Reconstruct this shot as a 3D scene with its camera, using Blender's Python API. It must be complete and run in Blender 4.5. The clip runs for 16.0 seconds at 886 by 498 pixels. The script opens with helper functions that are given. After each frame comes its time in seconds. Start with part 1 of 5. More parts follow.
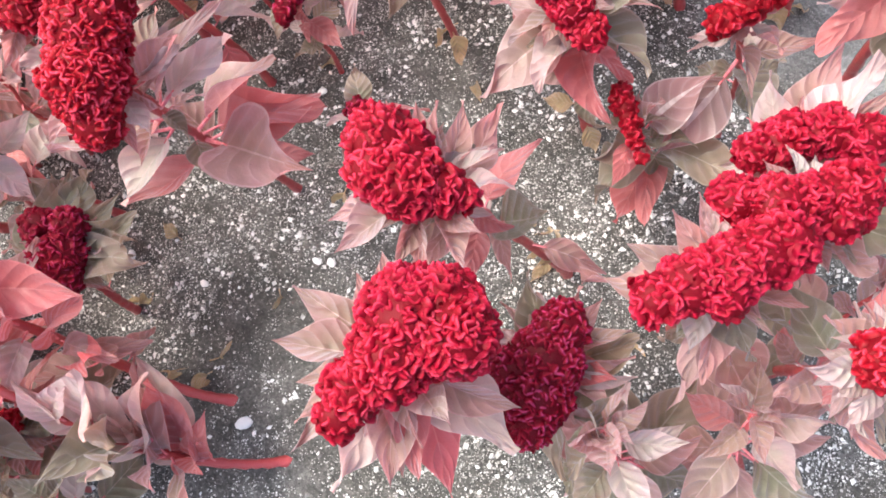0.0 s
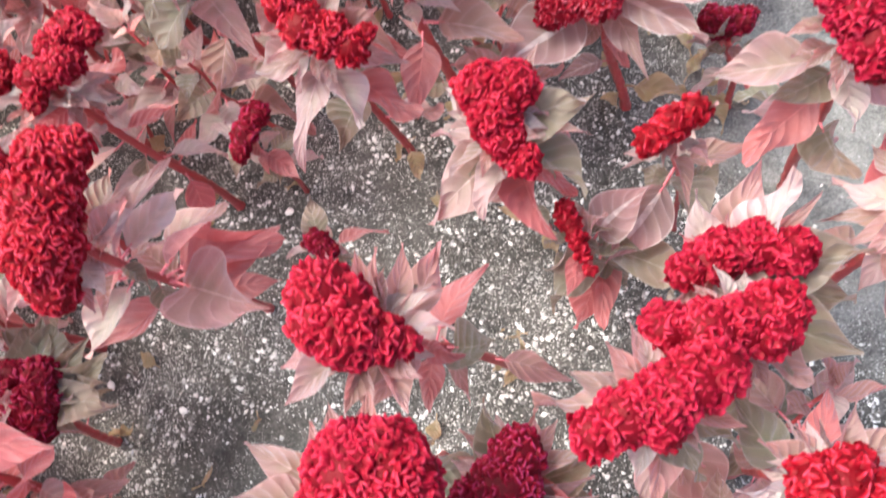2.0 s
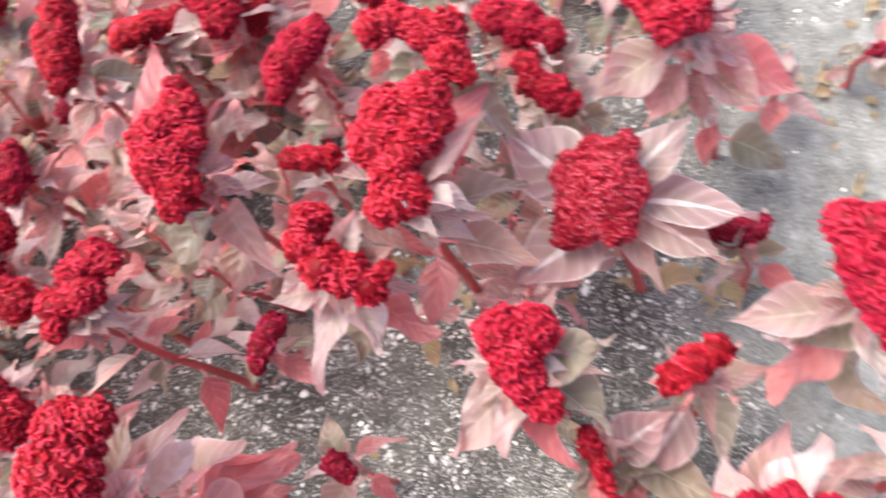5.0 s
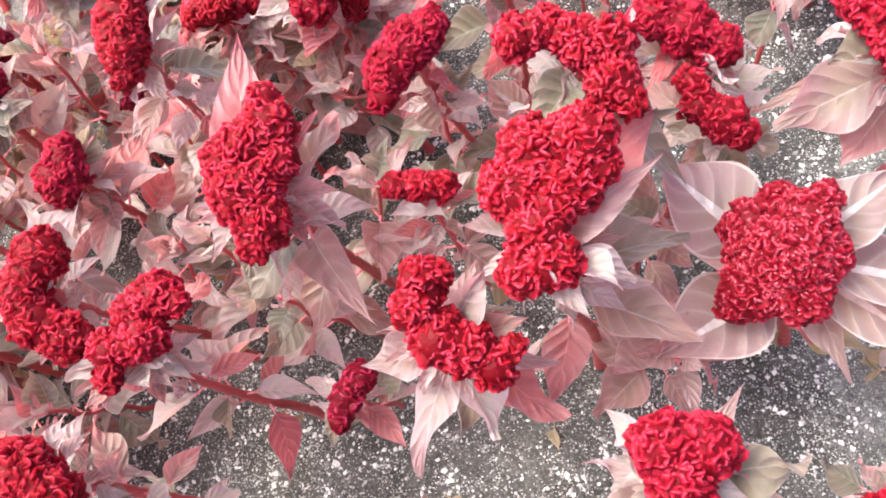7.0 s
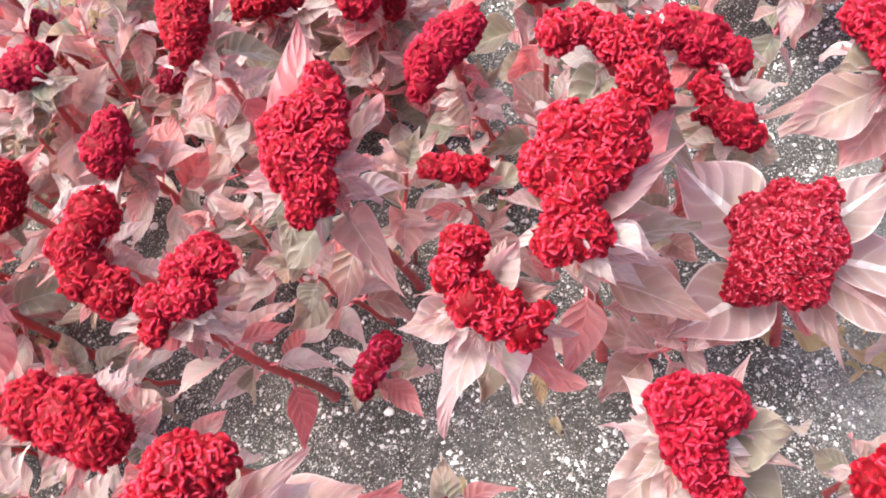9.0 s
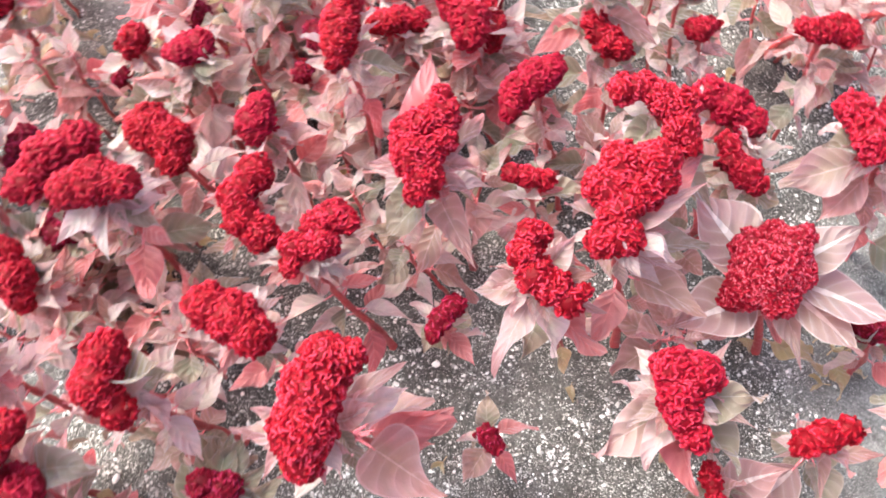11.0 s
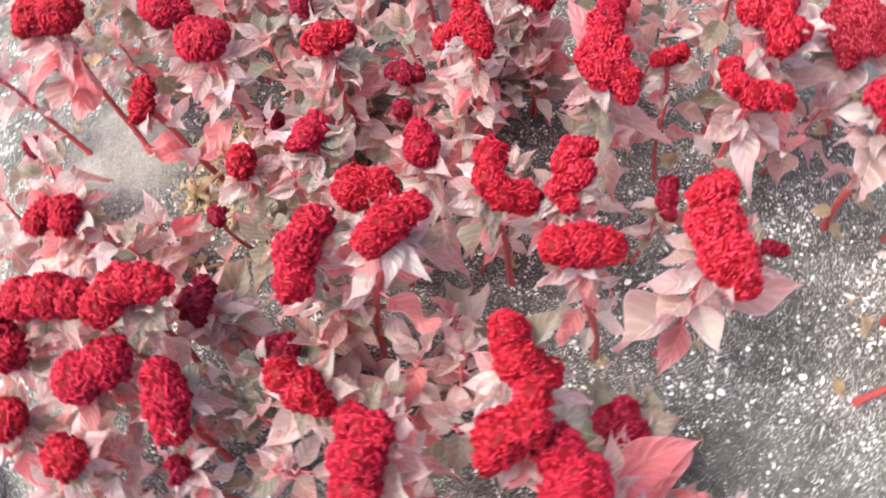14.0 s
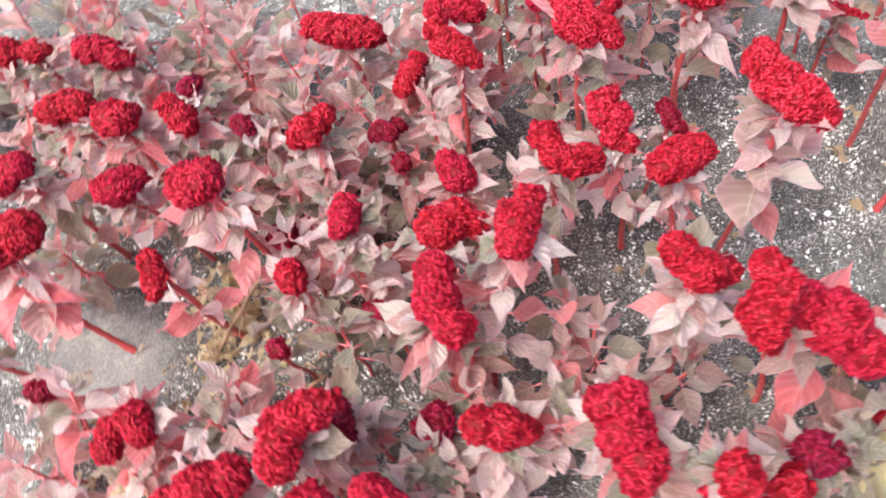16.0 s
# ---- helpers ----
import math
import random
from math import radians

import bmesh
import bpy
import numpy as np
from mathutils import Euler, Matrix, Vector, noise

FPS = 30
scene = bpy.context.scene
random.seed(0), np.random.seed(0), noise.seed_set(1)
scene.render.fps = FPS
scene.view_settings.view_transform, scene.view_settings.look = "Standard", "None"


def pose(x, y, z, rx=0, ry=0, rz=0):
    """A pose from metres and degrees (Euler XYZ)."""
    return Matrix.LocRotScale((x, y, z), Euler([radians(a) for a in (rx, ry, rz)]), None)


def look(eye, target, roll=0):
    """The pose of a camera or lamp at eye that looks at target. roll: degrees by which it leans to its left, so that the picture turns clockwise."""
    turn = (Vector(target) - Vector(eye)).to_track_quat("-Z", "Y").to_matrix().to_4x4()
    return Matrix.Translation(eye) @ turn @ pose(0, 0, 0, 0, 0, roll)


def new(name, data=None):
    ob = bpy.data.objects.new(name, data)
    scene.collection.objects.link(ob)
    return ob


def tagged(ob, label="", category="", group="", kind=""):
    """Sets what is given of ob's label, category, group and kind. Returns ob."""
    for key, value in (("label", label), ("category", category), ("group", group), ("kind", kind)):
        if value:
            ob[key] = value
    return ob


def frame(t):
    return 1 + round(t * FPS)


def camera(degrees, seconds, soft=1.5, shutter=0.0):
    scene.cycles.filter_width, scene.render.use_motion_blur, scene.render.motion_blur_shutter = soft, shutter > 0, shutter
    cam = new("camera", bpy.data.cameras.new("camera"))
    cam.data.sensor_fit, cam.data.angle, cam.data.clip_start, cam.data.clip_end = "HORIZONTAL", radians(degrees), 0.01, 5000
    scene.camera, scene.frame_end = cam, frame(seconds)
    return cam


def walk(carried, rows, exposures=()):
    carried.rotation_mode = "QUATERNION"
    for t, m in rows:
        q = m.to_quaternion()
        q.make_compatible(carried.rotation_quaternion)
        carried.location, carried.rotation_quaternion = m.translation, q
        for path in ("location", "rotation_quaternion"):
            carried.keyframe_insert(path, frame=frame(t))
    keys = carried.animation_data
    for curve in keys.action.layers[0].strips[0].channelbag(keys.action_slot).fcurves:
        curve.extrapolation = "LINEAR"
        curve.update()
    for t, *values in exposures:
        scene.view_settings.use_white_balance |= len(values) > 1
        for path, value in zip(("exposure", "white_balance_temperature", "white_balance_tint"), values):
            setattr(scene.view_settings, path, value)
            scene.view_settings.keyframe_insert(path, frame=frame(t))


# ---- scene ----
# ---- camera and its walk ----
cam = camera(58.9, 16.0, soft=1.8, shutter=0.5)
# seconds, eye x y z, turn x y z in degrees
PATH = [
    (0.0, -0.0026, -0.0006, 0.9181, 12.85, 9.41, -0.46),
    (0.5, 0.0057, -0.0048, 0.9234, 12.95, 9.53, -0.73),
    (1.0, 0.0288, 0.0081, 0.9222, 15.51, 9.93, -1.83),
    (1.5, 0.0375, 0.0245, 0.9235, 16.24, 10.34, -3.38),
    (2.0, 0.0459, 0.0421, 0.9414, 17.07, 10.70, -4.74),
    (2.5, 0.0537, 0.0667, 0.9865, 19.90, 8.98, -6.95),
    (3.0, 0.0425, 0.0642, 1.0095, 21.49, 6.89, -10.36),
    (3.5, 0.0259, 0.0767, 1.0193, 22.76, 7.39, -13.03),
    (4.0, 0.0271, 0.0912, 1.0152, 22.56, 6.77, -16.21),
    (4.5, 0.0409, 0.1163, 1.0204, 21.76, 7.80, -13.80),
    (5.0, 0.0544, 0.1780, 0.9873, 22.25, 11.39, -5.39),
    (5.2, 0.0460, 0.2021, 0.9709, 21.77, 13.74, -2.82),
    (7.3, -0.0353, 0.3191, 0.9022, 19.56, 13.06, -0.70),
    (7.5, -0.0393, 0.3139, 0.9062, 19.82, 12.66, -0.62),
    (8.0, -0.0317, 0.3058, 0.9299, 20.99, 12.99, -0.72),
    (8.2, -0.0389, 0.2932, 0.9335, 21.82, 12.61, -0.97),
    (10.3, -0.0853, 0.2056, 1.0269, 22.62, 8.67, 6.14),
    (10.5, -0.0881, 0.1914, 1.0577, 22.63, 8.80, 5.70),
    (11.0, -0.0942, 0.1513, 1.1454, 23.36, 7.91, 9.10),
    (11.5, -0.0760, 0.0907, 1.1942, 24.36, 6.23, 15.77),
    (12.0, -0.0971, 0.0382, 1.2436, 25.59, 5.09, 15.97),
    (12.5, -0.2047, -0.0075, 1.2447, 26.21, 3.71, 7.01),
    (13.0, -0.3671, -0.0494, 1.2588, 26.79, 2.78, -3.79),
    (13.5, -0.5312, -0.0287, 1.2407, 27.65, 4.55, -11.83),
    (14.0, -0.7029, -0.0023, 1.2294, 27.57, 7.18, -26.43),
    (14.5, -0.8235, 0.0264, 1.2227, 28.28, 6.58, -33.10),
    (15.0, -0.9525, 0.0201, 1.2365, 28.61, 7.69, -44.71),
    (15.5, -1.0245, 0.0611, 1.2561, 30.27, 8.31, -50.80),
    (16.0, -1.0746, 0.1889, 1.2319, 31.10, 8.56, -58.68),
]
walk(cam, [(t, pose(x, y, z, rx, ry, rz)) for t, x, y, z, rx, ry, rz in PATH],
     exposures=[(0.0, 1.93, 6450, 4), (3.0, 1.93, 6450, 5), (7.5, 2.20, 6400, 5), (12.0, 2.22, 6400, 5), (13.5, 2.05, 6400, 5), (14.5, 1.93, 6300, 5), (15.0, 1.89, 6300, 6), (16.0, 1.80, 6300, 6)])

# ---- world, sun and exposure ----
SUN_ELEVATION, SUN_AZIMUTH = 63.0, -68.0     # azimuth: degrees from +y towards +x
world = bpy.data.worlds.new("sky")
world.use_nodes = True
scene.world = world
sky = world.node_tree.nodes.new("ShaderNodeTexSky")
sky.sky_type, sky.sun_disc = "NISHITA", False
sky.sun_elevation, sky.sun_rotation = radians(SUN_ELEVATION), radians(SUN_AZIMUTH)
sky.air_density, sky.dust_density, sky.ozone_density = 0.7, 5.0, 0.6
world.node_tree.links.new(sky.outputs[0], world.node_tree.nodes["Background"].inputs[0])
world.node_tree.nodes["Background"].inputs[1].default_value = 0.172
lamp = bpy.data.lights.new("sun", "SUN")
lamp.energy, lamp.angle, lamp.color = 1.05, radians(32), (1.0, 0.95, 0.88)
sun = new("sun", lamp)
to_sun = Vector((math.sin(radians(SUN_AZIMUTH)) * math.cos(radians(SUN_ELEVATION)),
                 math.cos(radians(SUN_AZIMUTH)) * math.cos(radians(SUN_ELEVATION)), math.sin(radians(SUN_ELEVATION))))
sun.matrix_world = look(to_sun * 20, (0, 0, 0))


# ---- materials ----
def material(name):
    m = bpy.data.materials.new(name)
    m.use_nodes = True
    tree = m.node_tree
    return m, tree, tree.nodes["Principled BSDF"], tree.nodes["Material Output"]


def node(tree, kind, **inputs):
    n = tree.nodes.new(kind)
    for key, value in inputs.items():
        n.inputs[key.replace("_", " ")].default_value = value
    return n


def ramp(tree, source, stops):
    n = tree.nodes.new("ShaderNodeValToRGB")
    e = n.color_ramp.elements
    while len(e) < len(stops):
        e.new(0.5)
    for spot, (at, colour) in zip(e, stops):
        spot.position, spot.color = at, (*colour, 1)
    tree.links.new(source, n.inputs[0])
    return n.outputs[0]


def mix(tree, factor, a, b, blend="MIX"):
    n = tree.nodes.new("ShaderNodeMix")
    n.data_type, n.blend_type = "RGBA", blend
    for value, slot in ((factor, n.inputs[0]), (a, n.inputs[6]), (b, n.inputs[7])):
        if isinstance(value, (int, float)):
            slot.default_value = value
        elif isinstance(value, tuple):
            slot.default_value = (*value, 1)
        else:
            tree.links.new(value, slot)
    return n.outputs[2]


def calc(tree, what, a, b=0.0, c=0.0):
    n = tree.nodes.new("ShaderNodeMath")
    n.operation = what
    for value, slot in ((a, n.inputs[0]), (b, n.inputs[1]), (c, n.inputs[2])):
        if isinstance(value, (int, float)):
            slot.default_value = value
        else:
            tree.links.new(value, slot)
    return n.outputs[0]


def bump(tree, bsdf, height, strength, distance):
    n = node(tree, "ShaderNodeBump", Strength=strength, Distance=distance)
    tree.links.new(height, n.inputs["Height"])
    tree.links.new(n.outputs[0], bsdf.inputs["Normal"])


def noise_of(tree, scale, detail=3.0, space=None, rough=0.55):
    n = node(tree, "ShaderNodeTexNoise", Scale=scale, Detail=detail, Roughness=rough)
    if space is None:
        space = tree.nodes.new("ShaderNodeTexCoord").outputs["Object"]
    tree.links.new(space, n.inputs["Vector"])
    return n.outputs[0]


def leaf_material(name, stops, glow, vein_colour, rib_width=0.022):
    """Leaf blade: tint varies leaf by leaf, paler midrib and side veins, light shining through."""
    m, tree, bsdf, out = material(name)
    info = tree.nodes.new("ShaderNodeObjectInfo")
    uv = tree.nodes.new("ShaderNodeSeparateXYZ")
    tree.links.new(tree.nodes.new("ShaderNodeTexCoord").outputs["UV"], uv.inputs[0])
    along, across = uv.outputs[0], calc(tree, "ABSOLUTE", calc(tree, "SUBTRACT", uv.outputs[1], 0.5))
    base = ramp(tree, info.outputs["Random"], stops)
    blotch = noise_of(tree, 9.0, 4.0)
    second = calc(tree, "FRACT", calc(tree, "MULTIPLY", info.outputs["Random"], 17.3))
    olive = mix(tree, second, (stops[0][1][0] * 0.8, stops[0][1][1] * 1.05, stops[0][1][2] * 0.8), base)
    centre = calc(tree, "MULTIPLY", calc(tree, "SUBTRACT", 1.0, calc(tree, "MULTIPLY", across, 2.0)), calc(tree, "MULTIPLY", blotch, 1.1))
    base = mix(tree, centre, base, olive)
    patchy = calc(tree, "MULTIPLY", ramp(tree, noise_of(tree, 3.2, 2.0), [(0.46, (0.0, 0.0, 0.0)), (0.66, (0.7, 0.7, 0.7))]), calc(tree, "SUBTRACT", 1.0, calc(tree, "MULTIPLY", along, 0.7)))
    base = mix(tree, patchy, base, (stops[0][1][0] * 0.78, stops[0][1][1] * 1.02, stops[0][1][2] * 0.75))
    edge = calc(tree, "MULTIPLY", calc(tree, "POWER", along, 2.0), calc(tree, "MULTIPLY", second, 0.55))
    base = mix(tree, edge, base, glow)
    fine = noise_of(tree, 60.0, 2.0)
    base = mix(tree, 0.35, base, ramp(tree, fine, [(0.3, (0.72, 0.68, 0.68)), (0.7, (1.0, 1.0, 1.0))]), "MULTIPLY")
    rib = calc(tree, "LESS_THAN", across, calc(tree, "MULTIPLY_ADD", along, -0.8 * rib_width, rib_width))
    wave = calc(tree, "FRACT", calc(tree, "MULTIPLY", calc(tree, "SUBTRACT", along, calc(tree, "MULTIPLY", across, 0.64)), 5.5))
    swell = calc(tree, "SUBTRACT", 1.0, calc(tree, "MULTIPLY", calc(tree, "PINGPONG", wave, 0.5), 2.0))
    vein = calc(tree, "POWER", swell, 5.0)
    lines = calc(tree, "MAXIMUM", calc(tree, "MULTIPLY", rib, 0.8), calc(tree, "MULTIPLY", vein, 0.22))
    base = mix(tree, lines, base, vein_colour)
    hollow = calc(tree, "MULTIPLY", calc(tree, "POWER", calc(tree, "SUBTRACT", 1.0, swell), 2.0), 0.36)
    base = mix(tree, hollow, base, (stops[0][1][0] * 0.62, stops[0][1][1] * 0.72, stops[0][1][2] * 0.66))
    # highlight along the leaf edge, painted as a thin paler line
    edge_highlight = calc(tree, "MULTIPLY", calc(tree, "GREATER_THAN", across, 0.47), 0.45)
    base = mix(tree, edge_highlight, base, vein_colour)
    tree.links.new(base, bsdf.inputs["Base Color"])
    bsdf.inputs["Roughness"].default_value = 0.34
    bsdf.inputs["Specular IOR Level"].default_value = 0.55
    bsdf.inputs["Sheen Weight"].default_value = 0.6
    bsdf.inputs["Sheen Tint"].default_value = (0.88, 0.88, 1.0, 1)
    crinkle = noise_of(tree, 16.0, 3.0)
    quilt = calc(tree, "SUBTRACT", calc(tree, "MULTIPLY", crinkle, 0.4), calc(tree, "MULTIPLY", calc(tree, "POWER", swell, 2.0), 0.4))
    bump(tree, bsdf, calc(tree, "ADD", quilt, calc(tree, "MULTIPLY", fine, 0.10)), 0.95, 0.005)
    through_light = tree.nodes.new("ShaderNodeBsdfTranslucent")
    tree.links.new(mix(tree, 0.6, base, glow), through_light.inputs[0])
    both = tree.nodes.new("ShaderNodeMixShader")
    both.inputs[0].default_value = 0.57
    tree.links.new(bsdf.outputs[0], both.inputs[1])
    tree.links.new(through_light.outputs[0], both.inputs[2])
    tree.links.new(both.outputs[0], out.inputs[0])
    return m


PINK_LEAF = leaf_material("dusty_pink_leaf", [(0.0, (0.34, 0.255, 0.23)), (0.14, (0.52, 0.37, 0.39)), (0.28, (0.45, 0.30, 0.30)), (0.42, (0.31, 0.26, 0.205)),
                                              (0.56, (0.52, 0.45, 0.47)), (0.7, (0.39, 0.315, 0.295)), (0.85, (0.56, 0.32, 0.32)), (1.0, (0.63, 0.53, 0.54))],
                          (0.88, 0.25, 0.25), (0.76, 0.58, 0.58))
RIBBED_LEAF = leaf_material("white_ribbed_leaf", [(0.0, (0.33, 0.23, 0.24)), (0.5, (0.38, 0.28, 0.30)), (1.0, (0.29, 0.245, 0.20))],
                            (0.8, 0.30, 0.30), (0.95, 0.88, 0.89), 0.075)
# pale leaf colour, used also in place of light on brightly lit foliage
PALE_LEAF = leaf_material("pale_cream_pink_leaf", [(0.0, (0.66, 0.55, 0.56)), (0.35, (0.66, 0.49, 0.52)), (0.65, (0.62, 0.55, 0.61)), (1.0, (0.60, 0.52, 0.49))],
                          (0.85, 0.4, 0.36), (0.78, 0.66, 0.64))
CORAL_LEAF = leaf_material("coral_leaf", [(0.0, (0.62, 0.13, 0.16)), (0.35, (0.60, 0.24, 0.25)), (0.7, (0.52, 0.27, 0.26)), (1.0, (0.60, 0.34, 0.34))],
                           (0.9, 0.15, 0.16), (0.75, 0.3, 0.3))
GREEN_LEAF = leaf_material("greyish_green_leaf", [(0.0, (0.20, 0.205, 0.155)), (0.35, (0.29, 0.24, 0.185)), (0.6, (0.35, 0.26, 0.225)),
                                                  (0.8, (0.17, 0.18, 0.15)), (1.0, (0.36, 0.33, 0.28))],
                           (0.46, 0.28, 0.19), (0.56, 0.50, 0.44))
YELLOW_LEAF = leaf_material("pale_yellow_leaf", [(0.0, (0.62, 0.55, 0.30)), (0.5, (0.66, 0.58, 0.36)), (1.0, (0.6, 0.5, 0.25))],
                            (0.8, 0.6, 0.25), (0.7, 0.62, 0.45))
DRY_LEAF = leaf_material("dry_tan_leaf", [(0.0, (0.58, 0.42, 0.25)), (0.4, (0.62, 0.47, 0.29)), (0.7, (0.40, 0.26, 0.15)), (1.0, (0.72, 0.60, 0.42))],
                         (0.62, 0.38, 0.18), (0.58, 0.43, 0.28))

STRAW_LEAF = leaf_material("pale_straw_leaf", [(0.0, (0.80, 0.68, 0.48)), (0.35, (0.72, 0.56, 0.34)), (0.6, (0.84, 0.78, 0.66)), (0.8, (0.60, 0.42, 0.22)), (1.0, (0.82, 0.72, 0.52))],
                           (0.84, 0.60, 0.32), (0.86, 0.78, 0.62))


def petiole_material():
    m, tree, bsdf, out = material("crimson_petiole")
    n = noise_of(tree, 25.0)
    tree.links.new(ramp(tree, n, [(0.3, (0.62, 0.09, 0.13)), (0.7, (0.75, 0.26, 0.29))]), bsdf.inputs["Base Color"])
    bsdf.inputs["Roughness"].default_value = 0.4
    return m


def stem_material():
    m, tree, bsdf, out = material("crimson_stem")
    space = tree.nodes.new("ShaderNodeTexCoord").outputs["Object"]
    stretch = node(tree, "ShaderNodeMapping")
    stretch.inputs["Scale"].default_value = (1, 1, 0.12)
    tree.links.new(space, stretch.inputs[0])
    streak = noise_of(tree, 260.0, 3.0, stretch.outputs[0])
    patch = noise_of(tree, 14.0, 3.0, space)
    colour = mix(tree, patch, (0.25, 0.014, 0.024), (0.52, 0.05, 0.068))
    colour = mix(tree, calc(tree, "MULTIPLY", streak, 0.5), colour, (0.46, 0.14, 0.11))
    brown = ramp(tree, noise_of(tree, 45.0, 4.0, space, 0.7), [(0.58, (0.0, 0.0, 0.0)), (0.72, (0.6, 0.6, 0.6))])
    colour = mix(tree, brown, colour, (0.30, 0.11, 0.07))
    tree.links.new(colour, bsdf.inputs["Base Color"])
    bsdf.inputs["Roughness"].default_value = 0.38
    scar = noise_of(tree, 120.0, 3.0, space)
    bump(tree, bsdf, calc(tree, "ADD", streak, calc(tree, "MULTIPLY", scar, 0.6)), 0.7, 0.0018)
    return m


def crest_material(name, deep, rim, velvet, speckle=0.64, violet=1.3, dots=None):
    """Velvety cockscomb: shade down in the folds painted as a deep colour, paler pink along each ruffled rim; some
    heads scarlet, some magenta.
    """
    m, tree, bsdf, out = material(name)
    info = tree.nodes.new("ShaderNodeObjectInfo")
    rims = tree.nodes.new("ShaderNodeAttribute")
    rims.attribute_name = "ruffle"
    patch = noise_of(tree, 16.0, 2.0)
    fuzz = noise_of(tree, 700.0, 2.0)
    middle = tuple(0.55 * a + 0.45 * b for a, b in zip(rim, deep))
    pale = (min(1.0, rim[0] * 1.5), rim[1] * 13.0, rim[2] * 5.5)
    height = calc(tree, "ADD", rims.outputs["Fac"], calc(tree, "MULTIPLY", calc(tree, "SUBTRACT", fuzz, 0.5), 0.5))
    # low ruffle height takes painted fold shade, high takes the pink, light-catching rim
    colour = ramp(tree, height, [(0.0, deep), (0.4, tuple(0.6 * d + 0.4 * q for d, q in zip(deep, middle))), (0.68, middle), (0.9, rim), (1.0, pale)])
    # hue differs by head; the magenta patches within one paint in bluish skylight
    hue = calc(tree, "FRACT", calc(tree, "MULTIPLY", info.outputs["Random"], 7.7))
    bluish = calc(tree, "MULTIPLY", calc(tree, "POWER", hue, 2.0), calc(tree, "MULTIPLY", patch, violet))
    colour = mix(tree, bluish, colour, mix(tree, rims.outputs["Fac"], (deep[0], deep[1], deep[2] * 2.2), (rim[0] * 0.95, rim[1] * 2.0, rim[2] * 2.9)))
    # specks on the rims: pale floret tips and tiny glints painted into the colour
    floret_glints = noise_of(tree, 480.0, 1.0)
    tips = calc(tree, "MULTIPLY", calc(tree, "GREATER_THAN", floret_glints, speckle), calc(tree, "GREATER_THAN", rims.outputs["Fac"], 0.6))
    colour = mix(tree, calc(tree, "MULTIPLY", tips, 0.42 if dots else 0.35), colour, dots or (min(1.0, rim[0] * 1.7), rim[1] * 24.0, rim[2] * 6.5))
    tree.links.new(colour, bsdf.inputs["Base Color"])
    bsdf.inputs["Roughness"].default_value = 0.5
    bsdf.inputs["Specular IOR Level"].default_value = 0.16
    bsdf.inputs["Sheen Roughness"].default_value = 0.3
    bsdf.inputs["Sheen Tint"].default_value = (*velvet, 1)
    tree.links.new(calc(tree, "MULTIPLY_ADD", calc(tree, "POWER", info.outputs["Random"], 2.0), 0.14, 0.05), bsdf.inputs["Sheen Weight"])
    curls = node(tree, "ShaderNodeTexVoronoi", Scale=420.0)
    tree.links.new(tree.nodes.new("ShaderNodeTexCoord").outputs["Object"], curls.inputs["Vector"])
    relief = calc(tree, "SUBTRACT", calc(tree, "MULTIPLY", fuzz, 0.35), curls.outputs["Distance"])
    bump(tree, bsdf, relief, 0.5, 0.0010)
    shine = tree.nodes.new("ShaderNodeBsdfTranslucent")
    tree.links.new(mix(tree, 0.5, colour, (rim[0] * 1.35, rim[1] * 1.2, rim[2] * 1.1)), shine.inputs[0])
    both = tree.nodes.new("ShaderNodeMixShader")
    both.inputs[0].default_value = 0.38
    tree.links.new(bsdf.outputs[0], both.inputs[1])
    tree.links.new(shine.outputs[0], both.inputs[2])
    tree.links.new(both.outputs[0], out.inputs[0])
    return m


PETIOLE, STEM = petiole_material(), stem_material()
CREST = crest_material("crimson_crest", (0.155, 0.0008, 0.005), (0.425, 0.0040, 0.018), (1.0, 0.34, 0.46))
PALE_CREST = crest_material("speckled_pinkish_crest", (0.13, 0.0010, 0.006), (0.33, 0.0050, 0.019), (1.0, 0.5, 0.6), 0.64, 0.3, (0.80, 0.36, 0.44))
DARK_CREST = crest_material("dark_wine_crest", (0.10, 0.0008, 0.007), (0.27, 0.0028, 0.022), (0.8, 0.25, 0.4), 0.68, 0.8)


